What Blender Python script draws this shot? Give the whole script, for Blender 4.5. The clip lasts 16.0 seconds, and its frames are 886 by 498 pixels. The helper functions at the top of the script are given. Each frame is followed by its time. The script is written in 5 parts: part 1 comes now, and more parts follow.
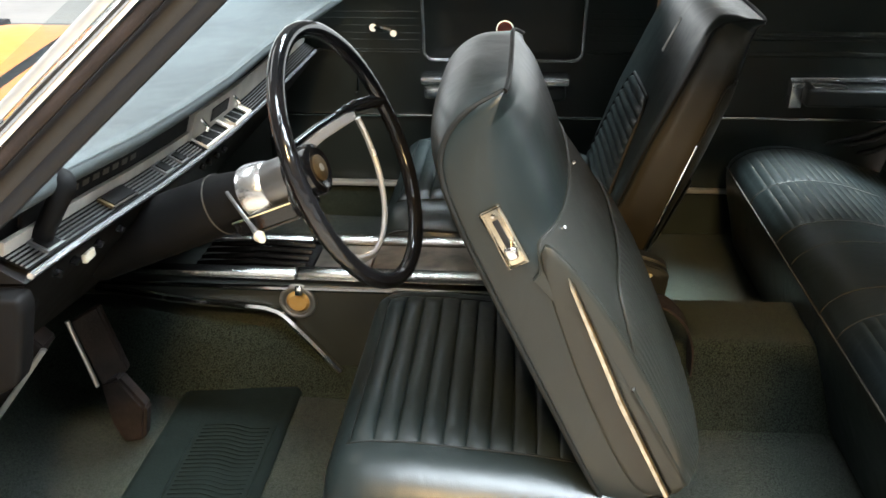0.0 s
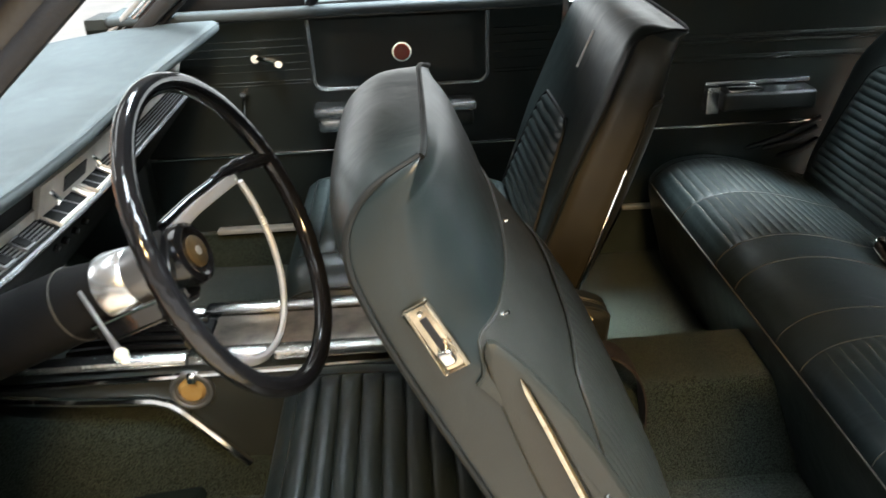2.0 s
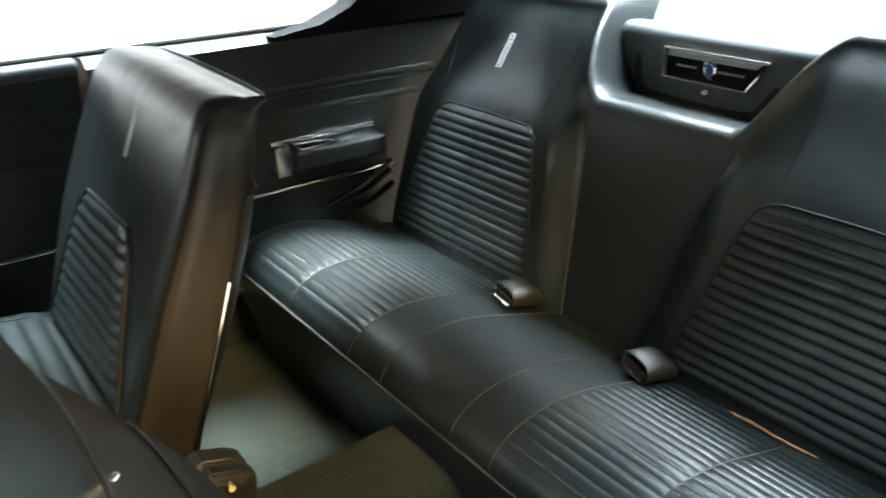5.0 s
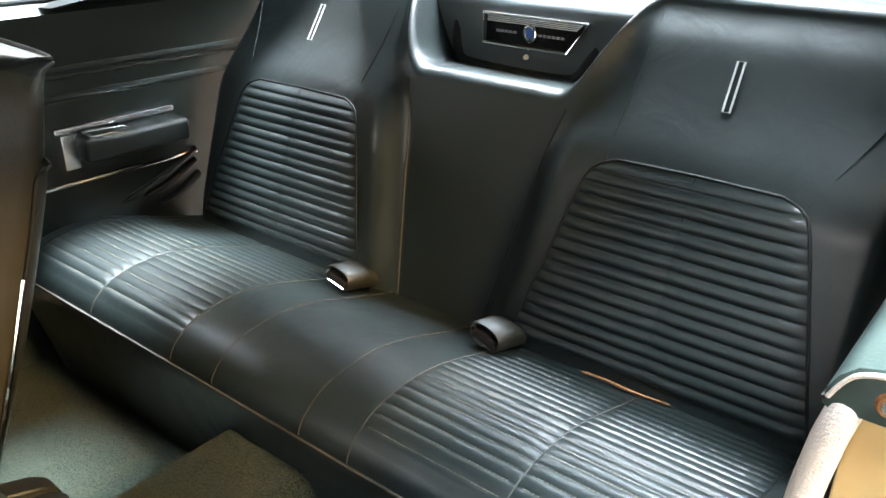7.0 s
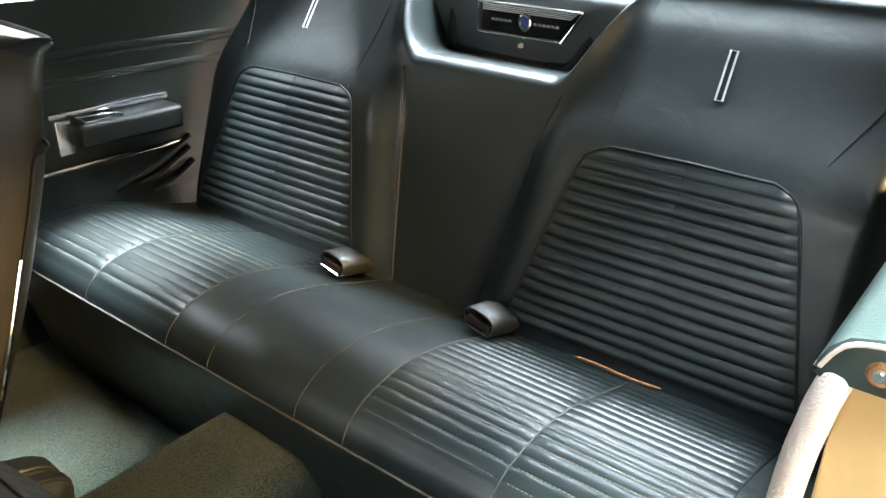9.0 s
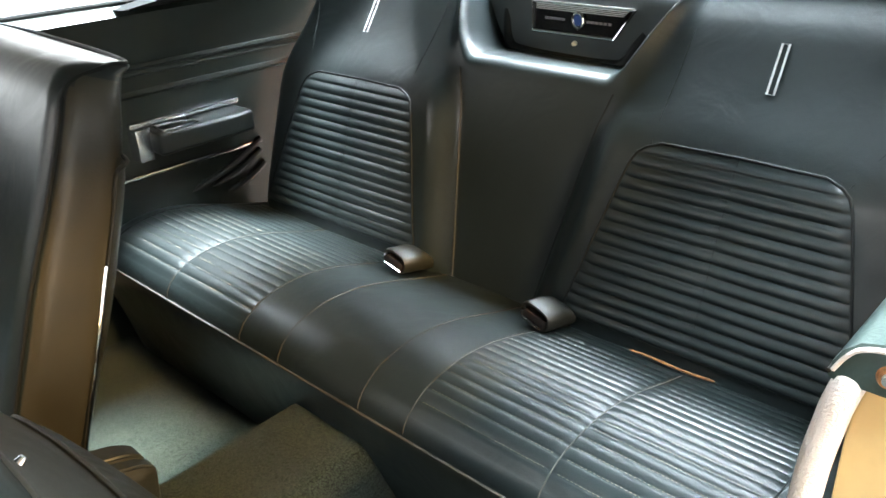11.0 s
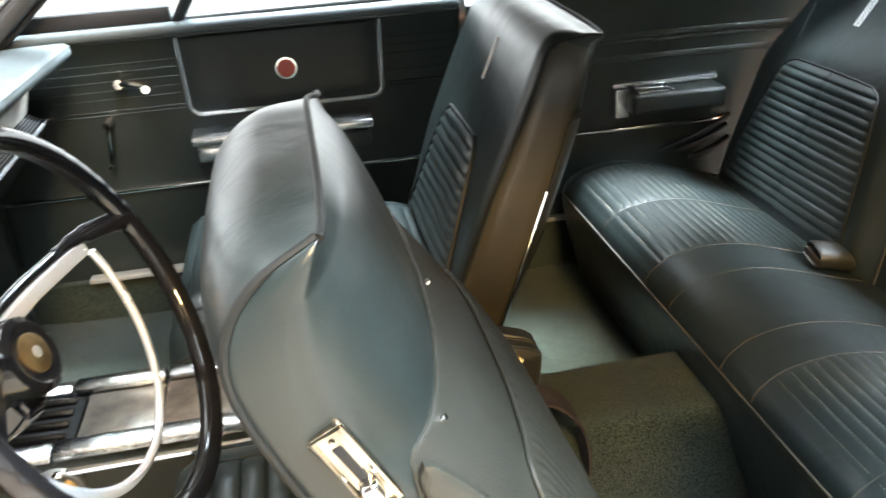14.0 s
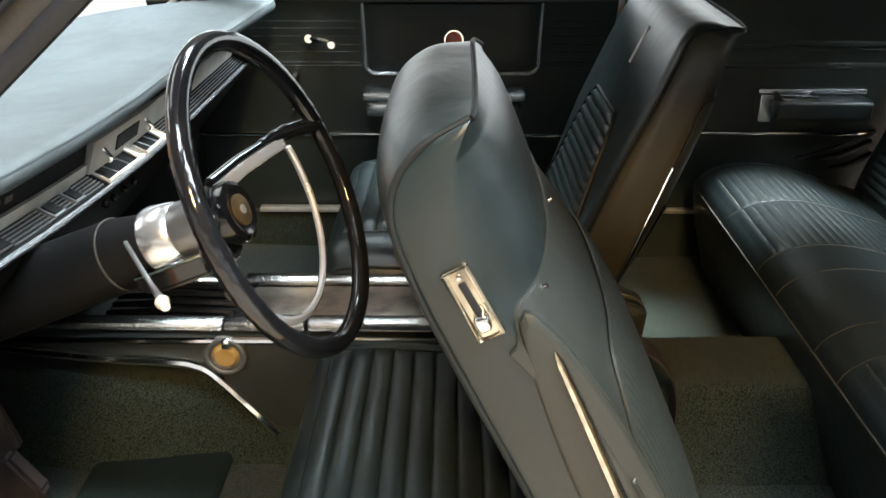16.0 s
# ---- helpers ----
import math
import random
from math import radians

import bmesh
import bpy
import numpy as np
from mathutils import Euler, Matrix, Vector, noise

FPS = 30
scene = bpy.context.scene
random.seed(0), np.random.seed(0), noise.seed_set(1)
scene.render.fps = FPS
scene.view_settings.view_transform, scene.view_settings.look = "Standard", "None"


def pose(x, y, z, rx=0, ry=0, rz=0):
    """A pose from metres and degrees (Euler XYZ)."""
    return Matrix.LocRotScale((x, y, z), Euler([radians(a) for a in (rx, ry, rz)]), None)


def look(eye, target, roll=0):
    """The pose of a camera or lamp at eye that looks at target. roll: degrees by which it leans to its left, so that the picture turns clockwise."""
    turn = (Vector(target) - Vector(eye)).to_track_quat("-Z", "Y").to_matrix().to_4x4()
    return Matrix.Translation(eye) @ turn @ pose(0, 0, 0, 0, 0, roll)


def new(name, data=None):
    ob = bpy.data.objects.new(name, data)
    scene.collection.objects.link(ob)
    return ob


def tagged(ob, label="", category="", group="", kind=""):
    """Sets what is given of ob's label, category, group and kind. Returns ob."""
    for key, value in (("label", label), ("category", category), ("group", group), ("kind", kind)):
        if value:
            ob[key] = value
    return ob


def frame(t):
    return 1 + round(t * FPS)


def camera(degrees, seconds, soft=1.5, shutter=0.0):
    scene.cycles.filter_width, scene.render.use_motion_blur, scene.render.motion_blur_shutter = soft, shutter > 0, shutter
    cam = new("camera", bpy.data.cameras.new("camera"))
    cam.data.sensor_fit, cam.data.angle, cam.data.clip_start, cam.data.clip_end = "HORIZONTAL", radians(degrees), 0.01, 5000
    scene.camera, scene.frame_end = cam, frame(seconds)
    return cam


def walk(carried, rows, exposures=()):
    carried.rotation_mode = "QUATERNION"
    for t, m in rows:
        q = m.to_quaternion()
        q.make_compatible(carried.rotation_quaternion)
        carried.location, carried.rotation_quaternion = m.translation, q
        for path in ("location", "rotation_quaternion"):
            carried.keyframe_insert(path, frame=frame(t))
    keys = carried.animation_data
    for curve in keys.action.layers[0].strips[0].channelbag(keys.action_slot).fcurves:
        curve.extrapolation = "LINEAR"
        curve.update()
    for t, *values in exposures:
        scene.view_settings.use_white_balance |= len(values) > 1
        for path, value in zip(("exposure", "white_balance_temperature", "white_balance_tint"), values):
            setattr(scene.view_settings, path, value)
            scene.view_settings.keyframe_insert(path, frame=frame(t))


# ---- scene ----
cam = camera(57.0, 16.0, shutter=0.5)
PATH = [
    (0, (0.49, -1.403, 1.384), (0.328, 0.38, 0.491), -0.6),
    (0.5, (0.49, -1.368, 1.377), (0.355, 0.421, 0.494), -1.1),
    (1, (0.491, -1.325, 1.377), (0.395, 0.468, 0.497), -1.6),
    (1.5, (0.483, -1.269, 1.375), (0.452, 0.527, 0.496), -2.1),
    (2, (0.475, -1.198, 1.373), (0.532, 0.598, 0.495), -2.8),
    (2.5, (0.465, -1.12, 1.378), (0.628, 0.665, 0.491), -3.2),
    (3, (0.46, -1.046, 1.375), (0.761, 0.724, 0.495), -3.6),
    (3.5, (0.473, -1.008, 1.379), (0.902, 0.739, 0.505), -3.6),
    (4, (0.486, -0.986, 1.397), (1.086, 0.711, 0.524), -3.8),
    (4.5, (0.496, -0.901, 1.366), (1.333, 0.703, 0.516), -3.3),
    (5, (0.501, -0.846, 1.348), (1.566, 0.627, 0.514), -1.7),
    (5.2, (0.499, -0.825, 1.341), (1.643, 0.59, 0.511), -1.5),
    (7.3, (0.496, -0.764, 1.27), (1.924, 0.362, 0.437), 0.8),
    (7.5, (0.494, -0.764, 1.268), (1.924, 0.357, 0.432), 1.0),
    (8, (0.49, -0.765, 1.265), (1.925, 0.345, 0.423), 1.5),
    (10.3, (0.472, -0.781, 1.282), (1.875, 0.364, 0.432), -0.6),
    (10.5, (0.474, -0.787, 1.291), (1.852, 0.38, 0.432), -1.0),
    (11, (0.475, -0.809, 1.301), (1.778, 0.434, 0.431), -2.3),
    (11.5, (0.475, -0.834, 1.314), (1.684, 0.489, 0.427), -3.3),
    (12, (0.484, -0.875, 1.325), (1.544, 0.56, 0.421), -4.2),
    (12.5, (0.485, -0.915, 1.343), (1.373, 0.621, 0.42), -4.8),
    (13, (0.478, -0.951, 1.354), (1.166, 0.685, 0.432), -5.0),
    (13.5, (0.477, -0.983, 1.356), (0.971, 0.73, 0.449), -4.4),
    (14, (0.481, -1.023, 1.357), (0.775, 0.745, 0.469), -3.7),
    (14.5, (0.476, -1.053, 1.361), (0.636, 0.732, 0.473), -2.3),
    (15, (0.472, -1.1, 1.357), (0.53, 0.693, 0.474), -1.1),
    (15.5, (0.469, -1.156, 1.348), (0.469, 0.644, 0.476), -0.4),
    (16, (0.469, -1.212, 1.345), (0.438, 0.588, 0.474), -0.1),
]
walk(cam, [(t, look(eye, target, roll)) for t, eye, target, roll in PATH],
     [(0, 1.36), (2, 1.42), (3, 1.52), (4.5, 1.98), (5, 2.2), (7.5, 2.72), (10.5, 2.8), (12.5, 2.85), (13.5, 2.72), (14.5, 2.2), (16, 1.45)])

# ---- world and light ----
world = bpy.data.worlds.new("overcast_sky")
scene.world = world
world.use_nodes = True
wn = world.node_tree
sky = wn.nodes.new("ShaderNodeTexSky")
sky.sky_type, sky.sun_disc, sky.sun_elevation, sky.sun_rotation = "NISHITA", False, radians(50), radians(60)
wn.links.new(sky.outputs[0], wn.nodes["Background"].inputs[0])
wn.nodes["Background"].inputs[1].default_value = 0.15


# soft rectangles of light added overhead, out of view
def unseen_lamp(x, y, watts, sx, sy, colour):
    lamp = new("unseen_ceiling_lamp", bpy.data.lights.new("unseen_ceiling_lamp", "AREA"))
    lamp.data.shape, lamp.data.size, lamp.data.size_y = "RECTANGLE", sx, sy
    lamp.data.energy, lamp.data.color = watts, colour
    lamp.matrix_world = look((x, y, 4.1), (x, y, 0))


# added behind the car to brighten the parcel shelf and the backrest's roll
unseen_lamp(3.2, 0.0, 680, 2.0, 3.8, (0.79, 0.9, 1.0))
# two added ahead of the car to lift the dash pad and seat fronts
unseen_lamp(-2.4, 1.3, 25, 1.2, 3.0, (0.95, 0.97, 1.0))
unseen_lamp(-6.0, 0.9, 60, 1.5, 3.0, (1.0, 0.95, 0.95))
# added to reach the front carpet and the passenger cushion
unseen_lamp(0.3, 2.35, 45, 1.2, 0.7, (0.79, 0.92, 1.0))
# these three follow the lit patches on the bench and the warm tunnel carpet
unseen_lamp(2.0, 1.7, 480, 2.6, 0.7, (0.79, 0.92, 1.0))
unseen_lamp(1.1, -1.75, 185, 2.2, 1.3, (0.8, 0.91, 1.0))
unseen_lamp(0.8, -4.6, 205, 0.7, 0.7, (1.0, 0.67, 0.3))


# ---- materials ----
def mat(name, colour, rough=0.5, metal=0.0, grain=0.0, scale=200.0, stain=0.15, stain_scale=6.0, coat=0.0, second=None, spec=0.5, wrinkle=0.0):
    m = bpy.data.materials.new(name)
    m.use_nodes = True
    t = m.node_tree
    b = t.nodes["Principled BSDF"]
    b.inputs["Roughness"].default_value, b.inputs["Metallic"].default_value = rough, metal
    b.inputs["Coat Weight"].default_value = coat
    b.inputs["Specular IOR Level"].default_value = spec
    co = t.nodes.new("ShaderNodeTexCoord")
    n1 = t.nodes.new("ShaderNodeTexNoise")
    n1.inputs["Scale"].default_value, n1.inputs["Detail"].default_value = stain_scale, 6
    t.links.new(co.outputs["Object"], n1.inputs["Vector"])
    mix = t.nodes.new("ShaderNodeMix")
    mix.data_type = "RGBA"
    c2 = second or tuple(max(0, c * (1 - 2 * stain)) for c in colour)
    mix.inputs[6].default_value, mix.inputs[7].default_value = (*colour, 1), (*c2, 1)
    ramp = t.nodes.new("ShaderNodeMapRange")
    ramp.inputs[1].default_value, ramp.inputs[2].default_value = 0.4, 0.7
    t.links.new(n1.outputs[0], ramp.inputs[0])
    t.links.new(ramp.outputs[0], mix.inputs[0])
    t.links.new(mix.outputs[2], b.inputs["Base Color"])
    rr = t.nodes.new("ShaderNodeMapRange")
    rr.inputs[3].default_value, rr.inputs[4].default_value = rough * 0.85, min(1, rough * 1.2)
    n3 = t.nodes.new("ShaderNodeTexNoise")
    n3.inputs["Scale"].default_value, n3.inputs["Detail"].default_value = stain_scale * 5, 4
    t.links.new(co.outputs["Object"], n3.inputs["Vector"])
    t.links.new(n3.outputs[0], rr.inputs[0])
    t.links.new(rr.outputs[0], b.inputs["Roughness"])
    if grain:
        n2 = t.nodes.new("ShaderNodeTexNoise")
        n2.inputs["Scale"].default_value, n2.inputs["Detail"].default_value = scale, 3
        t.links.new(co.outputs["Object"], n2.inputs["Vector"])
        bu = t.nodes.new("ShaderNodeBump")
        bu.inputs["Strength"].default_value, bu.inputs["Distance"].default_value = grain, 0.002
        t.links.new(n2.outputs[0], bu.inputs["Height"])
        t.links.new(bu.outputs[0], b.inputs["Normal"])
        if wrinkle:
            # soft hollows and stretch marks under the fine grain
            n4 = t.nodes.new("ShaderNodeTexNoise")
            n4.inputs["Scale"].default_value, n4.inputs["Detail"].default_value, n4.inputs["Distortion"].default_value = 11, 3, 0.8
            t.links.new(co.outputs["Object"], n4.inputs["Vector"])
            b4 = t.nodes.new("ShaderNodeBump")
            b4.inputs["Strength"].default_value, b4.inputs["Distance"].default_value = wrinkle, 0.02
            t.links.new(n4.outputs[0], b4.inputs["Height"])
            t.links.new(b4.outputs[0], bu.inputs["Normal"])
    return m


def carpet_mat(name, colour, second):
    m = mat(name, colour, 0.95, grain=0.9, scale=600, second=second, stain_scale=5, spec=0.12)
    t = m.node_tree
    t.nodes["Bump"].inputs["Distance"].default_value = 0.005
    co = [n for n in t.nodes if n.type == "TEX_COORD"][0]
    fine = t.nodes.new("ShaderNodeTexVoronoi")
    fine.inputs["Scale"].default_value = 350
    t.links.new(co.outputs["Object"], fine.inputs["Vector"])
    tone = t.nodes.new("ShaderNodeMapRange")
    tone.inputs[1].default_value, tone.inputs[2].default_value, tone.inputs[3].default_value, tone.inputs[4].default_value = 0.08, 0.75, 1.5, 0.2
    t.links.new(fine.outputs["Distance"], tone.inputs[0])
    mul = t.nodes.new("ShaderNodeMix")
    mul.data_type, mul.blend_type = "RGBA", "MULTIPLY"
    mul.inputs[0].default_value = 1.0
    t.links.new([n for n in t.nodes if n.type == "MIX"][0].outputs[2], mul.inputs[6])
    t.links.new(tone.outputs[0], mul.inputs[7])
    t.links.new(mul.outputs[2], t.nodes["Principled BSDF"].inputs["Base Color"])
    m.node_tree.nodes["Principled BSDF"].inputs["Sheen Weight"].default_value = 0.06
    return m


VINYL = mat("green_black_vinyl", (0.0107, 0.0153, 0.0152), 0.33, grain=0.1, scale=520, stain=0.15, stain_scale=5, spec=0.42, wrinkle=0.11)
SHELL = mat("olive_plastic", (0.0155, 0.017, 0.0138), 0.4, grain=0.25, scale=700, wrinkle=0.06)
PANEL = mat("door_vinyl_green", (0.0095, 0.0135, 0.012), 0.4, grain=0.2, scale=480, wrinkle=0.05)
PANEL_PLAIN = mat("door_vinyl", (0.014, 0.017, 0.015), 0.42, grain=0.25, scale=500)
SEAM = mat("worn_seam", (0.036, 0.031, 0.021), 0.6, stain=0.3, stain_scale=40)
PIPE = mat("dark_piping", (0.006, 0.007, 0.0065), 0.6, spec=0.25)
CARPET = carpet_mat("green_loop_carpet", (0.026, 0.035, 0.0235), (0.015, 0.024, 0.019))
MATRUB = mat("green_rubber_mat", (0.0055, 0.0095, 0.0085), 0.75, grain=0.3, scale=300, spec=0.1)
CHROME = mat("chrome", (0.82, 0.82, 0.82), 0.08, 1.0, stain=0.06, stain_scale=30)
BRUSHED = mat("brushed_aluminium", (0.6, 0.6, 0.58), 0.38, 0.75, grain=0.15, scale=900, stain=0.1, stain_scale=20)
BLACK = mat("gloss_black_plastic", (0.008, 0.008, 0.009), 0.12, grain=0.05, scale=60)
MATT = mat("matt_black", (0.008, 0.008, 0.009), 0.6, grain=0.2, scale=400, spec=0.3)
PAD = mat("dash_pad_vinyl", (0.054, 0.064, 0.066), 0.58, grain=0.3, scale=500, wrinkle=0.05, spec=0.32)
PAINT = mat("gold_paint", (0.36, 0.1, 0.008), 0.4, stain=0.03, spec=0.3)
JAMB = mat("faded_gold_paint", (0.5, 0.36, 0.16), 0.4, stain=0.12, stain_scale=14)
FELT = mat("pale_felt", (0.55, 0.5, 0.46), 0.95, grain=0.9, scale=500)
HEADLINER = mat("headliner", (0.1, 0.11, 0.1), 0.8, grain=0.3, scale=300)
LENS = mat("amber_lens", (0.3, 0.2, 0.08), 0.15, grain=0.4, scale=120, second=(0.3, 0.18, 0.05), stain_scale=60)
RED = mat("red_enamel", (0.35, 0.02, 0.012), 0.2)
BLUE = mat("blue_enamel", (0.05, 0.09, 0.25), 0.2)
IVORY = mat("ivory_knob", (0.75, 0.7, 0.55), 0.3)
RUBBER = mat("rubber_seal", (0.014, 0.0125, 0.011), 0.55, grain=0.2, scale=200)
BROWN = mat("worn_brown_rubber", (0.02, 0.014, 0.012), 0.75, grain=0.4, scale=250, stain=0.3, stain_scale=20, spec=0.25)
BADGE = mat("tarnished_gold", (0.14, 0.095, 0.04), 0.35, 0.5, stain=0.3, stain_scale=60)
LENSPALE = mat("dull_cream_print", (0.075, 0.062, 0.042), 0.6)
TRIM = mat("warm_satin_trim", (0.62, 0.58, 0.52), 0.42, 0.35, grain=0.15, scale=900, stain=0.12, stain_scale=18)
ENGRAVED = mat("engraved_chrome", (0.8, 0.8, 0.79), 0.14, 1.0, grain=0.55, scale=260, stain=0.12, stain_scale=40)
GATE = mat("dark_gate_metal", (0.1, 0.085, 0.07), 0.16, 1.0, stain=0.3, stain_scale=40)
DRUM = mat("grey_drum_metal", (0.14, 0.145, 0.15), 0.3, 0.7, stain=0.1, stain_scale=30)
HALLWHITE = mat("grey_ceiling_paint", (0.18, 0.17, 0.16), 0.8, stain=0.08, stain_scale=1)
FLOORM = mat("showroom_floor", (0.34, 0.3, 0.25), 0.35, stain=0.1, stain_scale=1.5)
DIMBAR = mat("dull_silver_print", (0.2, 0.2, 0.21), 0.5)
OLIVE = mat("olive_boot_plastic", (0.011, 0.0115, 0.0075), 0.5, grain=0.2, scale=300)
CAPVINYL = mat("belt_cap_vinyl", (0.03, 0.05, 0.045), 0.34, grain=0.15, scale=400)
SATIN = mat("satin_bright_metal", (0.66, 0.68, 0.7), 0.24, 0.9, stain=0.05, stain_scale=30)
DARK = mat("dark_dash_plastic", (0.0042, 0.004, 0.004), 0.6, grain=0.15, scale=400, spec=0.09)
SPOKEM = mat("bright_spoke_metal", (0.72, 0.74, 0.76), 0.25, 0.6, stain=0.02, stain_scale=4)
# seat vinyl with a warm light's tint in its base colour
WARM_SIDE = mat("vinyl_in_warm_light", (0.034, 0.03, 0.02), 0.36, grain=0.12, scale=400, stain=0.2, stain_scale=5)
QPANEL = mat("green_side_vinyl", (0.021, 0.028, 0.0235), 0.4, grain=0.2, scale=480, wrinkle=0.05)
LATCHM = mat("worn_warm_chrome", (0.5, 0.45, 0.36), 0.2, 1.0, stain=0.2, stain_scale=60)
LEVERM = mat("dull_lever_metal", (0.3, 0.3, 0.3), 0.3, 0.9, stain=0.1, stain_scale=40)
BADGE_BRIGHT = mat("bright_brass", (0.75, 0.55, 0.25), 0.22, 1.0, stain=0.1, stain_scale=60)
RUST = mat("rusty_steel", (0.3, 0.13, 0.04), 0.6, 0.3, stain=0.35, stain_scale=200)
THREAD = mat("tan_thread", (0.16, 0.14, 0.1), 0.8)
BRONZE = mat("smoked_console_top", (0.15, 0.125, 0.1), 0.3, metal=0.45, grain=0.2, scale=90, stain=0.3, stain_scale=26)


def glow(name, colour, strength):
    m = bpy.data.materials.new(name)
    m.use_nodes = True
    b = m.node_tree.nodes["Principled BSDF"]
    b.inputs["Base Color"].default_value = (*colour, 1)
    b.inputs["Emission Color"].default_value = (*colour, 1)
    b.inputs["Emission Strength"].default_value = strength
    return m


def glass_mat():
    m = bpy.data.materials.new("window_glass")
    m.use_nodes = True
    t = m.node_tree
    t.nodes.remove(t.nodes["Principled BSDF"])
    out = t.nodes["Material Output"]
    tr, gl, mx, fr = (t.nodes.new("ShaderNode" + n) for n in ("BsdfTransparent", "BsdfGlossy", "MixShader", "Fresnel"))
    tr.inputs[0].default_value = (0.93, 0.96, 0.94, 1)
    gl.inputs["Roughness"].default_value = 0.02
    fr.inputs["IOR"].default_value = 1.2
    t.links.new(fr.outputs[0], mx.inputs[0])
    t.links.new(tr.outputs[0], mx.inputs[1])
    t.links.new(gl.outputs[0], mx.inputs[2])
    t.links.new(mx.outputs[0], out.inputs[0])
    return m


GLASS = glass_mat()
# emission for the unseen near wall, a weak fill through the open door
NEAR_FILL = glow("near_fill_glow", (0.93, 0.95, 0.95), 0.12)
WHITE_GLOW = glow("white_backdrop_glow", (0.93, 0.96, 1.0), 0.85)


# ---- builders ----
def part(name, bm, material, parent=None, label="", smooth=True, angle=40):
    bmesh.ops.recalc_face_normals(bm, faces=bm.faces[:])
    me = bpy.data.meshes.new(name)
    bm.to_mesh(me)
    bm.free()
    me.materials.append(material)
    if smooth:
        for p in me.polygons:
            p.use_smooth = True
        me.set_sharp_from_angle(angle=radians(angle))
    ob = new(name, me)
    if parent:
        ob.parent = parent
    if label:
        tagged(ob, label)
    return ob


def thing(name, label, category, at=(0, 0, 0), group="", kind=""):
    ob = new(name)
    ob.empty_display_size = 0.05
    ob.location = at
    return tagged(ob, label, category, group, kind)


def box(x0, x1, y0, y1, z0, z1, bevel=0.0, seg=2, bm=None):
    own = bm or bmesh.new()
    r = bmesh.ops.create_cube(own, size=1)
    for v in r["verts"]:
        v.co = ((x0 + x1) / 2 + v.co.x * (x1 - x0), (y0 + y1) / 2 + v.co.y * (y1 - y0), (z0 + z1) / 2 + v.co.z * (z1 - z0))
    if bevel:
        es = list({e for v in r["verts"] for e in v.link_edges})
        bmesh.ops.bevel(own, geom=es, offset=bevel, segments=seg, affect="EDGES", profile=0.5)
    return own


def loft(rings, cap=True, closed=True, bm=None):
    """Joins rings of equal point counts into a skin."""
    own = bm or bmesh.new()
    rows = [[own.verts.new(p) for p in ring] for ring in rings]
    n = len(rows[0])
    for a, b in zip(rows, rows[1:]):
        for i in range(n if closed else n - 1):
            j = (i + 1) % n
            own.faces.new((a[i], a[j], b[j], b[i]))
    if cap:
        own.faces.new(rows[0][::-1])
        own.faces.new(rows[-1])
    return own


def prism(pts, y0, y1, bevel=0.0, seg=2):
    """A profile of (x, z) drawn out along y."""
    own = loft([[(x, y0, z) for x, z in pts], [(x, y1, z) for x, z in pts]])
    if bevel:
        bmesh.ops.bevel(own, geom=own.edges[:], offset=bevel, segments=seg, affect="EDGES", profile=0.5)
    return own


def tube(points, r, n=10, closed=False, bm=None, flat=1.0):
    """A round bar along points; r may be a list."""
    own = bm or bmesh.new()
    pts = [Vector(p) for p in points]
    k = len(pts)
    rs = r if isinstance(r, (list, tuple)) else [r] * k
    rings, side = [], None
    for i, p in enumerate(pts):
        a = pts[i - 1] if i or closed else p
        b = pts[(i + 1) % k] if i < k - 1 or closed else p
        d = (b - a).normalized()
        if side is None:
            side = d.orthogonal().normalized()
        side = (side - d * side.dot(d)).normalized()
        up = d.cross(side)
        rings.append([p + rs[i] * (math.cos(2 * math.pi * j / n) * side + flat * math.sin(2 * math.pi * j / n) * up) for j in range(n)])
    if closed:
        # turn the last ring to meet the first
        best = min(range(n), key=lambda s: (rings[-1][s] - rings[0][0]).length)
        rows = [[own.verts.new(q) for q in ring] for ring in rings]
        for i in range(k):
            a, b = rows[i], rows[(i + 1) % k]
            off = best if i == k - 1 else 0
            for j in range(n):
                own.faces.new((a[(j + off) % n], a[(j + 1 + off) % n], b[(j + 1) % n], b[j]))
        return own
    return loft(rings, bm=own)


def spline(points, per=6):
    """A smooth line through points (Catmull-Rom)."""
    p = [Vector(q) for q in points]
    p = [2 * p[0] - p[1]] + p + [2 * p[-1] - p[-2]]
    out = []
    for i in range(1, len(p) - 2):
        for s in range(per):
            t = s / per
            out.append(0.5 * (2 * p[i] + (p[i + 1] - p[i - 1]) * t + (2 * p[i - 1] - 5 * p[i] + 4 * p[i + 1] - p[i + 2]) * t * t
                              + (3 * p[i] - p[i - 1] - 3 * p[i + 1] + p[i + 2]) * t ** 3))
    return out + [p[-2]]


def grid(f, nu, nv, bm=None, u0=0.0, u1=1.0, v0=0.0, v1=1.0):
    """A sheet of f(u, v)."""
    own = bm or bmesh.new()
    rows = [[own.verts.new(f(u0 + (u1 - u0) * i / nu, v0 + (v1 - v0) * j / nv)) for j in range(nv + 1)] for i in range(nu + 1)]
    for a, b in zip(rows, rows[1:]):
        for j in range(nv):
            own.faces.new((a[j], a[j + 1], b[j + 1], b[j]))
    return own


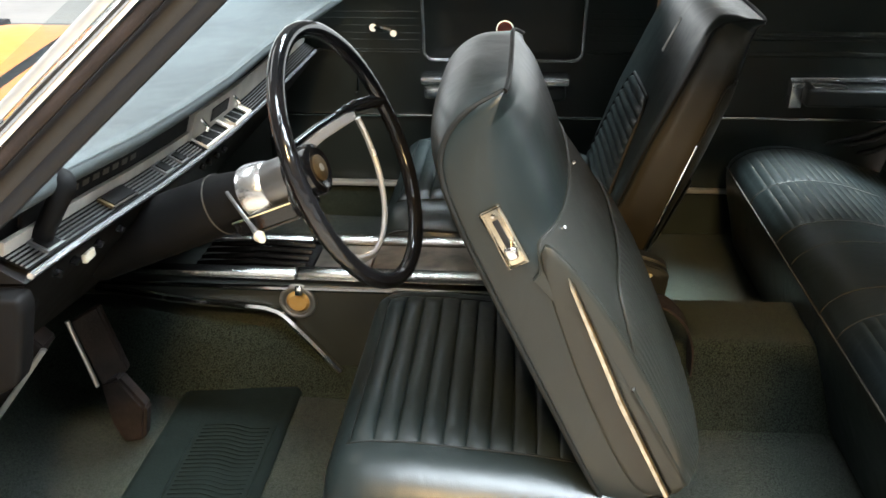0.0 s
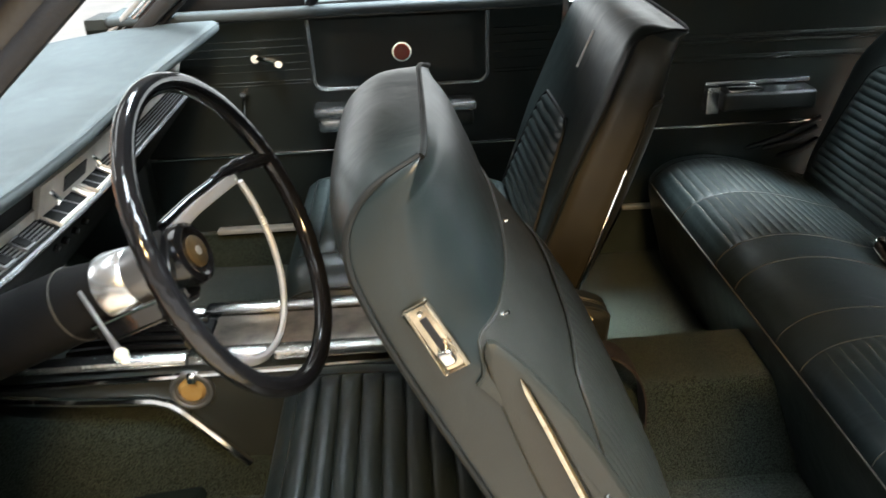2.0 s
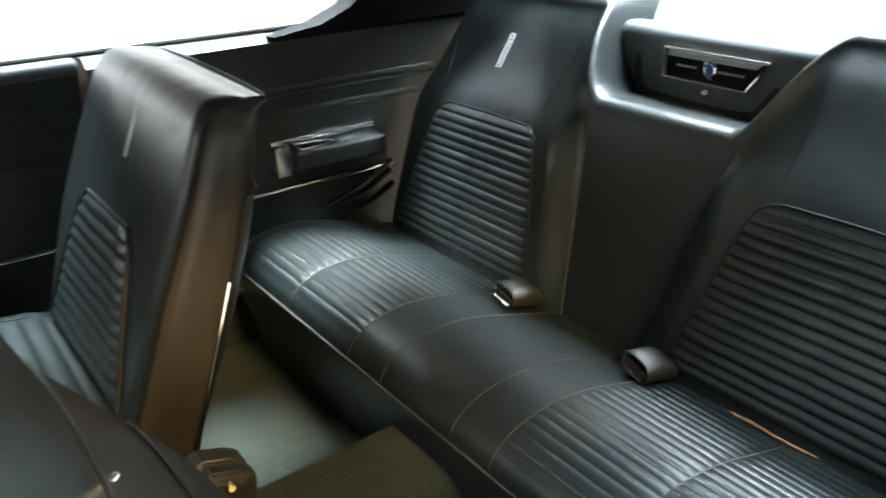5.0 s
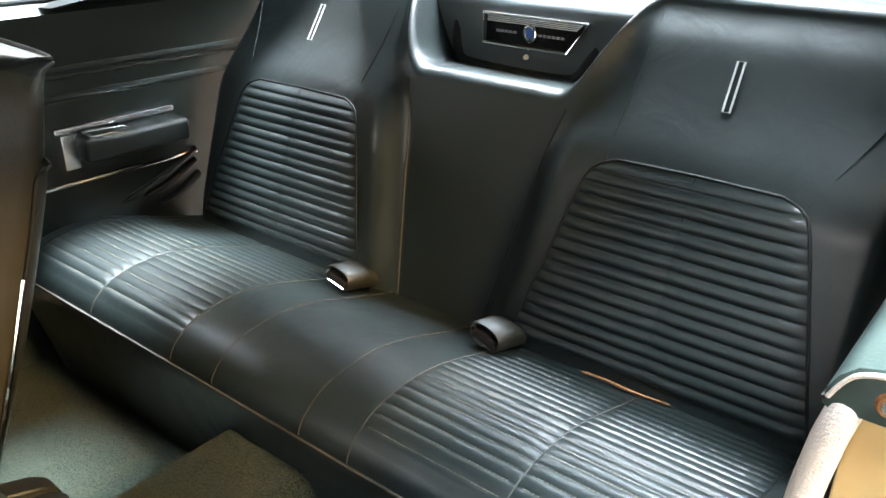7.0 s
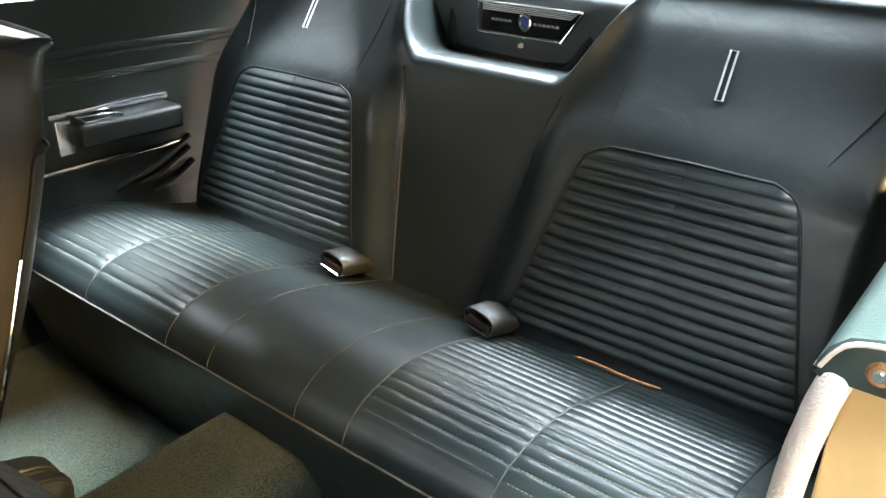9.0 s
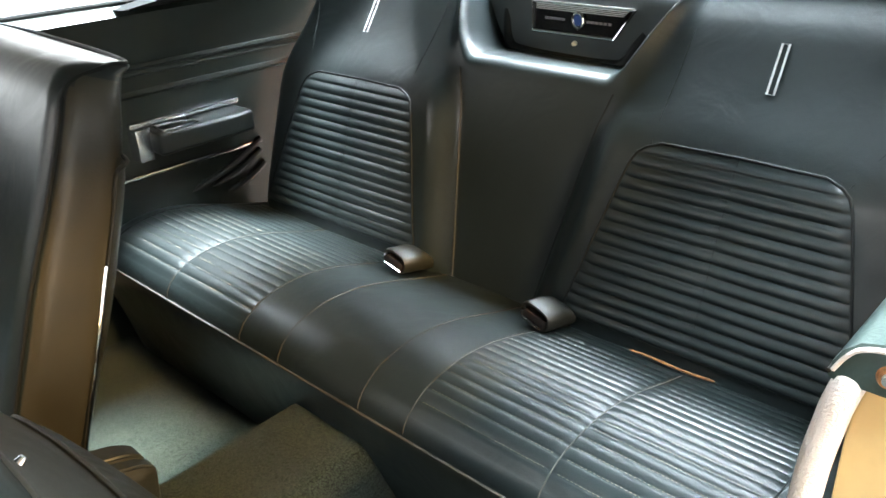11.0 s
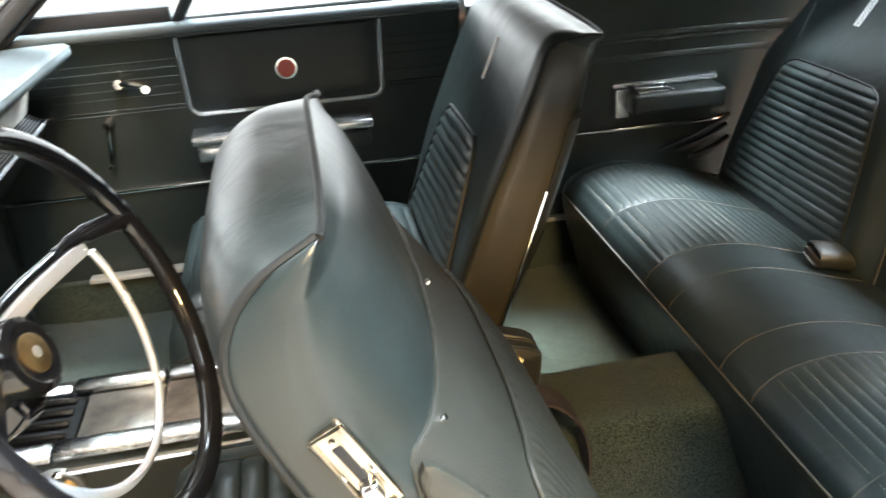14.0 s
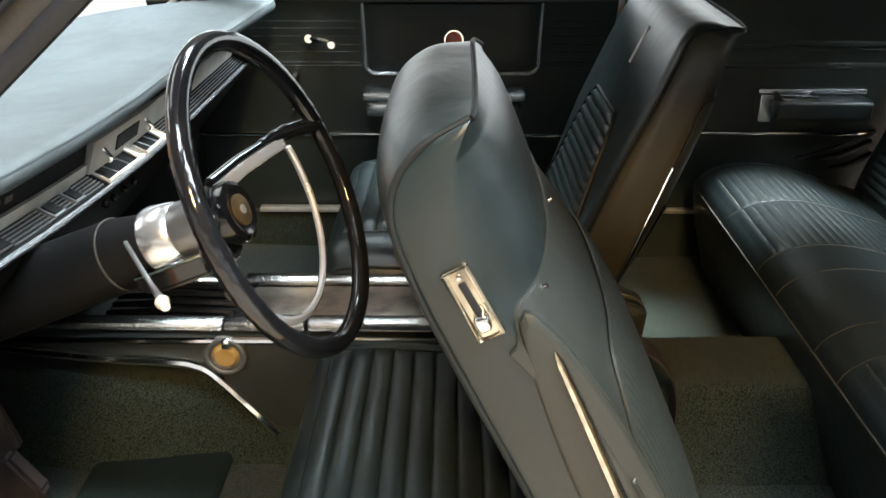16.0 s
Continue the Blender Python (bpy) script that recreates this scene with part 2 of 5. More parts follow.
def disc(centre, normal, r, depth, n=24, bevel=0.0, bm=None):
    own = bm or bmesh.new()
    m = Matrix.Translation(Vector(centre)) @ Vector(normal).to_track_quat("Z", "Y").to_matrix().to_4x4()
    r0 = bmesh.ops.create_cone(own, cap_ends=True, segments=n, radius1=r, radius2=max(r - bevel, 0.0001), depth=depth, matrix=m)
    return own


def lerp(table, t):
    """A value from a table of (t, value)."""
    if t <= table[0][0]:
        return table[0][1]
    for (a, va), (b, vb) in zip(table, table[1:]):
        if t <= b:
            s = (t - a) / (b - a)
            return va + (vb - va) * s
    return table[-1][1]


def smooth(a, b, t):
    s = min(1, max(0, (t - a) / (b - a)))
    return s * s * (3 - 2 * s)


# ---- setting ----
def structure(name, bm, material, label, category, smooth_=True):
    ob = part(name, bm, material, smooth=smooth_)
    return tagged(ob, label, category, kind="structure")


structure("ground", box(-40, 40, -40, 40, -0.2, 0), FLOORM, "tan polished showroom floor under the car", "ground")
ring = [(0.5 + 14 * math.cos(a), 14 * math.sin(a)) for a in [2 * math.pi * i / 48 for i in range(48)]]
# nothing overhead is in view; this disc shuts out the sky light
structure("ceiling", loft([[(x, y, z) for x, y in ring] for z in (4.2, 4.3)]), HALLWHITE, "unseen grey ceiling, added to keep the sky off the car", "ceiling")
far_half = [(0.5 + 14 * math.cos(a), 14 * math.sin(a)) for a in [math.pi * (4 + i) / 32 for i in range(21)]]
near_half = [(0.5 + 14 * math.cos(a), 14 * math.sin(a)) for a in [math.pi * (24 + i) / 32 for i in range(45)]]
# white beyond the glass, made emissive; carried round forward to light the cabin
structure("backdrop", loft([[(x, y, z) for x, y in far_half] for z in (0.0, 4.2)], cap=False, closed=False), WHITE_GLOW, "plain white surround beyond the car windows, glowing to light the cabin", "backdrop")
structure("fill_wall_near", loft([[(x, y, z) for x, y in near_half] for z in (0.0, 4.2)], cap=False, closed=False), NEAR_FILL, "unseen pale wall, its faint glow added to fill the near side", "wall")

# floor pan and tunnel: one carpet sheet
def tunnel_z(x, y):
    front = lerp([(-0.9, 0.95), (-0.62, 0.66), (-0.32, 0.43), (-0.1, 0.41), (0.4, 0.4), (0.7, 0.38), (1.2, 0.378)], x)
    top = lerp([(-0.9, 0.6), (-0.35, 0.6), (0.0, 0.54), (0.3, 0.52), (0.75, 0.545), (1.2, 0.545)], x)
    w = lerp([(-0.6, 0.16), (-0.2, 0.11), (0.1, 0.07), (0.6, 0.08), (0.8, 0.095), (1.2, 0.095)], x)
    s = 1 - smooth(w - 0.02, w + 0.05, abs(y))
    return max(front, front + (max(top, front) - front) * s) + 0.004 * noise.noise(Vector((x * 5, y * 5, 0)))


floor = structure("floor", grid(lambda u, v: (-0.9 + 2.1 * u, -0.72 + 1.5 * v, tunnel_z(-0.9 + 2.1 * u, -0.72 + 1.5 * v)), 70, 90), CARPET,
                  "dark green loop carpet over the floor and the tunnel", "carpet")

# sills, side walls below the belt
structure("wall_sill_far", box(-0.9, 1.25, 0.745, 0.80, 0.30, 0.507, 0.01), CARPET, "carpeted dark lower sill of the passenger side", "sill")
structure("wall_sill_near", box(-0.9, 0.98, -0.80, -0.70, 0.26, 0.40, 0.015), JAMB, "gold painted door sill of the open driver side", "sill")
structure("trim_sill_far", box(-0.04, 1.2, 0.728, 0.756, 0.509, 0.522, 0.004), BRUSHED, "ribbed aluminium sill plate beside the carpet", "sill plate")

# ---- passenger door ----
def passenger_door():
    t = thing("passenger_door", "closed passenger door with dark green vinyl panel and chrome trims", "door", (0.4, 0.78, 0.7))
    t.matrix_world = Matrix.Identity(4)
    prof = [(0.84, 0.45), (0.84, 1.06), (0.725, 1.062), (0.722, 1.04), (0.745, 0.99), (0.757, 0.9), (0.76, 0.72), (0.765, 0.46)]
    part("door_panel", loft([[(x, y, z) for y, z in prof] for x in (-0.25, 0.84)]), PANEL, t, "dark green vinyl embossed with fine lines", angle=30)
    # padded inset with chrome frame
    x0, x1, z0, z1 = 0.25, 0.665, 0.868, 1.035
    def inset(u, v):
        x, z = x0 + (x1 - x0) * u, z0 + (z1 - z0) * v
        e = min(1, 12 * min(u, 1 - u, v * 0.5, (1.3 - v) * 0.5)) if 0 < u < 1 and v > 0 else 0
        y = lerp([(0.86, 0.759), (0.95, 0.751), (1.0, 0.742), (1.036, 0.728)], z)
        return (x, y - 0.002 - 0.01 * e, z)
    part("padded_inset", grid(inset, 24, 14), PANEL_PLAIN, t, "smooth black-green padded panel")
    def fy(z):
        return lerp([(0.86, 0.757), (0.95, 0.748), (1.0, 0.738), (1.036, 0.724)], z) - 0.005
    path = [(x0, 1.04), (x0, 0.96), (x0, 0.9)] + [(x0 + 0.025 - 0.025 * math.cos(a), z0 + 0.025 - 0.025 * math.sin(a)) for a in [math.pi / 2 * i / 5 for i in range(6)]]
    path += [(x1 - 0.025 + 0.025 * math.sin(a), z0 + 0.025 - 0.025 * math.cos(a)) for a in [math.pi / 2 * i / 5 for i in range(6)]] + [(x1, 0.96), (x1, 1.04)]
    part("inset_frame", tube([(x, fy(z), z) for x, z in path], 0.006, 8, flat=0.9), SATIN, t, "thin chrome frame")
    bx, bz = 0.462, 0.952
    badge = part("badge", disc((bx, 0.735, bz), (0, -1, 0), 0.027, 0.012, 28, 0.004), CHROME, t, "round chrome badge")
    part("badge_centre", disc((bx, 0.728, bz), (0, -1, 0), 0.02, 0.004, 24, 0.002), RED, badge, "red enamel centre")
    # armrest with chrome pull
    part("armrest", box(0.3, 0.625, 0.69, 0.76, 0.772, 0.815, 0.014, 3), PANEL_PLAIN, t, "black-green padded armrest")
    part("armrest_cap", box(0.245, 0.632, 0.685, 0.762, 0.814, 0.836, 0.007, 3), SATIN, t, "bright chrome armrest top")
    part("door_release", box(0.25, 0.318, 0.695, 0.76, 0.772, 0.815, 0.012, 3), SATIN, t, "chrome paddle door handle")
    # window crank
    crank = part("window_crank", tube(spline([(0.125, 0.72, 0.957), (0.15, 0.708, 0.956), (0.176, 0.7, 0.951)]), 0.007, 8), CHROME, t, "chrome window crank")
    part("boss", disc((0.122, 0.733, 0.957), (0, -1, 0), 0.013, 0.04, 16, 0.003), CHROME, crank)
    part("knob", disc((0.18, 0.69, 0.95), (0, -1, 0), 0.0125, 0.026, 16, 0.004), CHROME, crank)
    vent = part("vent_crank", tube([(0.08, 0.73, 0.87), (0.076, 0.726, 0.83), (0.07, 0.73, 0.786)], 0.0045, 8), CHROME, t, "small chrome vent crank")
    part("boss", disc((0.08, 0.738, 0.872), (0, -1, 0), 0.0105, 0.034, 14, 0.003), CHROME, vent)
    part("knob", disc((0.069, 0.722, 0.783), (0, -1, 0), 0.006, 0.016, 12, 0.002), CHROME, vent)
    # pressed beads beside the inset
    for z in (0.884, 0.892, 0.918, 0.936, 0.956, 0.975, 0.992):
        y = lerp([(0.72, 0.76), (0.9, 0.757), (0.99, 0.745), (1.04, 0.722)], z)
        for xa, xb in ((-0.2, 0.238), (0.678, 0.832)):
            part("bead", tube([(xa, y - 0.0003, z), (xb, y - 0.0003, z)], 0.0021 if z < 0.9 else 0.0013, 6), PANEL, t)
    # long chrome strip and lower panel
    part("chrome_strip", box(-0.2, 0.835, 0.751, 0.764, 0.708, 0.716, 0.002), CHROME, t, "thin chrome strip")
    # the roll mirrors the outside; its pale sheen is given as pad colour
    part("belt_moulding", box(-0.2, 0.84, 0.703, 0.84, 1.044, 1.07, 0.012, 4), PAD, t, "rolled top edge, its sheen from the window coloured in blue-grey")
    return t


passenger_door()

# ---- rear quarter trim, far side and near side ----
def quarter(side):
    far = side > 0
    t = thing("quarter_trim", "dark green vinyl rear side panel with embossed lines" if far else "dark green vinyl side panel beside the open door", "side panel", group="rear side panels")
    x0 = 0.85 if far else 0.985
    prof = [(0.85, 0.36), (0.85, 0.99), (0.70, 0.99), (0.70, 0.98), (0.712, 0.96), (0.735, 0.92), (0.742, 0.72), (0.745, 0.36)] if not far else [(0.85, 0.36), (0.85, 1.06), (0.72, 1.065), (0.70, 1.05), (0.704, 1.03), (0.713, 0.995), (0.7205, 0.97), (0.7255, 0.953), (0.7235, 0.949), (0.7235, 0.944), (0.729, 0.94), (0.7305, 0.935), (0.7292, 0.931), (0.733, 0.927), (0.7365, 0.9), (0.7345, 0.896), (0.7345, 0.89), (0.739, 0.885), (0.742, 0.72), (0.745, 0.36)]
    rings = [[(x, side * (y - 0.02 * smooth(1.3, 1.75, x)), z) for y, z in prof] for x in (x0, 1.1, 1.3, 1.5, 1.7, 1.9, 2.1)]
    part("side_panel", loft(rings), QPANEL, t, angle=30)
    if far:
        part("chrome_strip", box(0.86, 1.5, 0.728, 0.744, 0.722, 0.73, 0.002), CHROME, t, "dull chrome strip")
        rest = part("armrest", box(1.222, 1.45, 0.668, 0.745, 0.775, 0.822, 0.01, 3), PANEL_PLAIN, t, "black padded armrest")
        part("ashtray_lid", box(1.24, 1.32, 0.676, 0.722, 0.82, 0.828, 0.003), CHROME, rest, "ribbed chrome lid")
        part("bracket", box(1.194, 1.226, 0.705, 0.744, 0.762, 0.83, 0.003), SATIN, t, "chrome end bracket")
        part("bracket_top", box(1.194, 1.452, 0.725, 0.744, 0.826, 0.838, 0.003), SATIN, t, "chrome upper edge")
        for a, b, r in (((1.315, 0.655), (1.496, 0.733), 0.007), ((1.364, 0.653), (1.492, 0.707), 0.008), ((1.40, 0.63), (1.50, 0.675), 0.008)):
            part("fold", tube(spline([(a[0], 0.74, a[1]), ((a[0] + b[0]) / 2, 0.735, (a[1] + b[1]) / 2 - 0.008), (b[0], 0.728, b[1])]), [0.002] + [r] * 11 + [r], 8), PANEL_PLAIN, t, "soft fold in the vinyl")
    return t


quarter(1)
quarter(-1)


# ---- roof, pillars and glass ----
def shell():
    t = thing("roof", "painted hardtop roof with dark headliner and slim pillars", "roof", kind="structure")
    def sheet(z, k):
        def f(u, v):
            x = 0.3 + 1.48 * u
            y = (-0.62 + 1.24 * v) * (1 - 0.05 * abs(2 * u - 1) ** 3)
            return (x, y, z - 0.05 * (2 * v - 1) ** 2 * k - 0.06 * (2 * u - 1) ** 4 * k)
        return f
    part("headliner", grid(sheet(1.52, 1), 20, 12), HEADLINER, t, "dark green perforated headliner")
    part("roof_skin", grid(sheet(1.55, 1), 20, 12), PAINT, t, "gold painted roof skin")
    for s in (-1, 1):
        part("roof_rail", tube(spline([(0.32, s * 0.6, 1.40), (0.7, s * 0.62, 1.475), (1.3, s * 0.62, 1.475), (1.78, s * 0.58, 1.42)]), 0.028, 8), RUBBER, t)
        # rear pillar
        rows = ((1.2, 1.062, 0.738, 0.685, 2.15), (1.3, 1.075, 0.735, 0.682, 2.12), (1.37, 1.105, 0.724, 0.672, 2.05), (1.42, 1.16, 0.7, 0.648, 1.95), (1.47, 1.25, 0.67, 0.615, 1.88), (1.58, 1.45, 0.61, 0.555, 1.76))
        part("rear_pillar", loft([[(x0, s * y0, z), (x1, s * (y0 - 0.02), z), (x1, s * (y1 - 0.03), z), (x0 + 0.012, s * y1, z), (x0 + 0.003, s * (y1 + 0.015), z)] for x0, z, y0, y1, x1 in rows]), DARK, t, "dark padded rear pillar", angle=50)
    # windscreen pillars
    for s in (-1, 1):
        a, b = Vector((-0.24, s * 0.71, 0.93)), Vector((0.34, s * 0.62, 1.41))
        if s < 0:
            a, b = Vector((-0.12, -0.70, 0.98)), Vector((0.37, -0.645, 1.405))
        d = b - a
        rows = (("windscreen_pillar", (-0.006, 0, 0.004), 0.019, RUBBER), ("pillar_seal", (0.006, s * 0.012, -0.01), 0.01, MATT), ("pillar_channel", (-0.018, s * 0.02, 0.014), 0.008, BROWN),
                ("pillar_moulding", (-0.03, s * 0.022, 0.022), 0.008, CHROME), ("pillar_moulding", (-0.044, s * 0.018, 0.03), 0.007, BRUSHED))
        for nm, off, r, m in rows:
            o = Vector(off)
            part(nm, tube([a + o - d * 0.05, a + o, a + o + d * 0.5, b + o], r, 10, flat=0.75), m, t)
    return t


shell()


def pane(name, pts, label):
    bm = bmesh.new()
    bm.faces.new([bm.verts.new(p) for p in pts])
    ob = structure(name, bm, GLASS, label, "window", False)
    ob.visible_shadow = False
    return ob


pane("window_1", [(0.25, 0.74, 1.065), (1.4, 0.74, 1.065), (1.6, 0.63, 1.45), (0.5, 0.62, 1.45)], "clear passenger side glass")
pane("window_2", [(-0.2, 0.735, 1.06), (0.24, 0.74, 1.065), (0.49, 0.62, 1.44), (0.34, 0.62, 1.40)], "clear vent window")
pane("windscreen", [(-0.27, -0.64, 1.004), (-0.46, 0.64, 1.004), (0.3, 0.58, 1.44), (0.3, -0.58, 1.44)], "clear windscreen glass")
pane("rear_window", [(2.9, -0.6, 1.085), (2.9, 0.6, 1.085), (1.78, 0.56, 1.44), (1.78, -0.56, 1.44)], "clear rear window glass")
bm = tube([(0.255, 0.735, 1.06), (0.37, 0.69, 1.24), (0.49, 0.63, 1.44)], 0.014, 8, flat=0.7)
structure("window_divider", bm, MATT, "black vent window divider post", "window frame")
structure("vent_frame", box(-0.1, 0.25, 0.725, 0.745, 1.068, 1.1, 0.004), MATT, "black lower frame of the vent window", "window frame")
bm = tube([(0.0, 0.735, 1.068), (0.7, 0.735, 1.074), (1.38, 0.735, 1.07)], 0.006, 8)
structure("window_seal", bm, RUBBER, "black rubber seal along the far glass", "seal")


def front_body():
    t = thing("front_body", "gold painted hood and fenders ahead of the windscreen", "car body", kind="structure")
    def screen_x(y):
        return -0.27 - 0.2 * max(0, y + 0.25) - 0.02 * max(0, -0.25 - y)
    def hood(u, v):
        y = -0.85 + 1.7 * v
        x = screen_x(y) - 0.155 - 1.6 * u
        return (x, y, 0.992 - 0.07 * u - 0.1 * abs(2 * v - 1) ** 6 + 0.008 * math.exp(-((u - 0.12) / 0.05) ** 2))
    def cowl(u, v):
        y = -0.85 + 1.7 * v
        return (screen_x(y) + 0.03 - 0.168 * u, y, 1.004 - 0.01 * u - 0.03 * smooth(0.9, 1, u) - 0.1 * abs(2 * v - 1) ** 6)
    part("hood", grid(hood, 30, 24), PAINT, t, "gold painted hood")
    part("cowl", grid(cowl, 16, 24), PAINT, t, "gold painted cowl below the windscreen")
    for s in (-1, 1):
        part("fender", box(-1.95, -0.2, min(s * 0.78, s * 0.88), max(s * 0.78, s * 0.88), 0.3, 0.9, 0.04, 3), PAINT, t)
    part("firewall", box(-0.95, -0.9, -0.78, 0.78, 0.3, 0.96), MATT, t, "dark firewall behind the dashboard")
    part("cowl_box", box(-0.92, -0.3, -0.76, 0.76, 0.86, 0.9, 0.005), MATT, t)
    for s in (-1, 1):
        part("kick_panel", box(-0.9, -0.18, min(s * 0.72, s * 0.78), max(s * 0.72, s * 0.78), 0.3, 0.95, 0.01), PANEL_PLAIN, t)
    return t


front_body()


def rear_body():
    t = thing("rear_body", "gold painted rear body and outer panels closing the car", "car body", kind="structure")
    part("deck", box(2.96, 3.75, -0.86, 0.86, 0.45, 1.06, 0.05, 4), PAINT, t, "gold painted rear deck")
    for s, x0 in ((-1, 1.03), (1, -0.19)):
        part("outer_panel", box(x0, 2.95, min(s * 0.862, s * 0.89), max(s * 0.862, s * 0.89), 0.3, 1.0, 0.012, 3), PAINT, t)
    return t


rear_body()


# ---- front seats ----
SW = [(-0.06, 0.225), (0, 0.235), (0.15, 0.25), (0.35, 0.255), (0.42, 0.247), (0.45, 0.238), (0.47, 0.228), (0.49, 0.212)]
SF = [(-0.06, 0.0), (0, 0), (0.195, -0.009), (0.39, -0.004), (0.44, -0.001), (0.455, 0.003), (0.468, 0.009), (0.478, 0.02), (0.485, 0.042), (0.49, 0.078)]


SE_SLIM = [(-0.06, 0.1), (0, 0.094), (0.13, 0.083), (0.28, 0.073), (0.42, 0.062), (0.455, 0.064), (0.475, 0.07), (0.49, 0.092)]
SB_SLIM = [(-0.06, 0.118), (0, 0.128), (0.2, 0.135), (0.35, 0.125), (0.42, 0.115), (0.45, 0.108), (0.49, 0.108)]


def soft(table, h):
    """A value from a table, its corners eased below the crown."""
    w = 0.009 * min(1, max(0, (0.47 - h) / 0.07))
    return sum(lerp(table, h + w * k) for k in range(-4, 5)) / 9


def seat_ring(h, SE, SB):
    """Front corners rounded, flat sides, a crowned rear."""
    w, f, e, b = soft(SW, h), lerp(SF, h), soft(SE, h), soft(SB, h)
    r = min(0.032, (e - f) * 0.45)
    out = []
    for i in range(9):
        a = radians(90 * i / 8)
        out.append((f + r - r * math.cos(a), -w + r - r * math.sin(a), h))
    for i in range(4):
        out.append((f + r + (e - f - r) * (i + 1) / 4, -w, h))
    for i in range(1, 16):
        a = math.pi * i / 16
        y = -w * math.cos(a)
        out.append((e + (b - e) * math.sin(a) ** 0.8, y, h))
    for i in range(4):
        out.append((e + (f + r - e) * i / 4, w, h))
    for i in range(9):
        a = radians(90 - 90 * i / 8)
        out.append((f + r - r * math.cos(a), w - r + r * math.sin(a), h))
    return out


def seat_base(name, cy, x0, label, lift=0.0):
    """Cushion and base of a bucket seat; x0 is the front of the cushion, lift its extra height."""
    t = thing(name, label, "car seat", group="front bucket seats")
    x1, zt, W = 0.70, 0.672, 0.28
    top = [(x0, 0.6), (x0 + 0.003, 0.628), (x0 + 0.012, 0.65), (x0 + 0.032, 0.665), (x0 + 0.06, 0.671), (x0 + 0.12, zt), (x0 + 0.28, zt - 0.012), (x1 - 0.05, zt - 0.03), (x1, zt - 0.05)]
    top = [(x, z + lift) for x, z in top]
    low, foot = 0.35 + 4 * lift, 0.52 + lift
    def side(y):
        """How far the end bolster has rolled down: 1 on the flat, 0 at the seat's end."""
        return math.sqrt(max(0.0, 1 - max(0, (abs(y) - (W - 0.085)) / 0.085) ** 2))
    def cring(y):
        k = side(y)
        pts = [(x0 + 0.03, 0.46), (x0 + 0.005, 0.55 + lift)] + top + [(x1, 0.46)]
        mx = (x0 + x1) / 2
        return [(mx + (x - mx) * (0.9 + 0.1 * k), cy + y, foot + (z - foot) * (low + (1 - low) * k) if z > foot else z) for x, z in pts]
    ys = [-W + 0.085 * (1 - math.cos(math.pi / 2 * i / 9)) for i in range(10)]
    rings = [cring(y) for y in ys] + [cring(-y) for y in ys[::-1]]
    cushion = part("cushion", loft(rings), VINYL, t, "black-green vinyl cushion", angle=60)
    n = 13
    def rib_top(u, v):
        x = x0 + 0.035 + (x1 - x0 - 0.045) * u
        y = -0.19 + 0.385 * v
        e = min(1, 14 * min(v, 1 - v))
        roll = abs(math.sin(math.pi * n * u)) ** 0.4
        z = sum(lerp(top, x + 0.006 * q) for q in range(-3, 4)) / 7
        return (x, cy + y + (0.004 * (1 - roll) if v < 0.5 else -0.004 * (1 - roll)) * (1 - e), z + 0.0006 + e ** 0.6 * (0.003 + 0.0075 * roll) - 0.012 * (1 - side(y)))
    part("ribbed_insert", grid(rib_top, 208, 24), VINYL, cushion, "cross-ribbed vinyl insert", angle=75)
    part("seat_base", box(x0 + 0.06, x1 - 0.02, cy - 0.2, cy + 0.2, 0.37, 0.48, 0.015), MATT, t, "dark seat base")
    # welt low round the cushion, and stitched lines across the bolsters
    for s in (-1, 1):
        y = s * (W - 0.012)
        pts = [(x, foot + (z - foot) * (low + (1 - low) * side(y))) for x, z in top[1:]]
        part("piping", tube(spline([(x + 0.004, cy + y * 1.0, z) for x, z in pts], 3), 0.0034, 6), PIPE, cushion, "welt along the end bolster")
        y = -0.192 if s < 0 else 0.197
        part("seam", tube([(x, cy + y, lerp(top, x) + 0.0008) for x in [x0 + 0.03 + 0.0126 * k for k in range(33)]], 0.001, 6), PIPE, cushion)
    part("front_seam", tube([(x0 + 0.034, cy - 0.19 + 0.0385 * k, lerp(top, x0 + 0.034) + 0.001) for k in range(11)], 0.001, 6), PIPE, cushion)
    return t


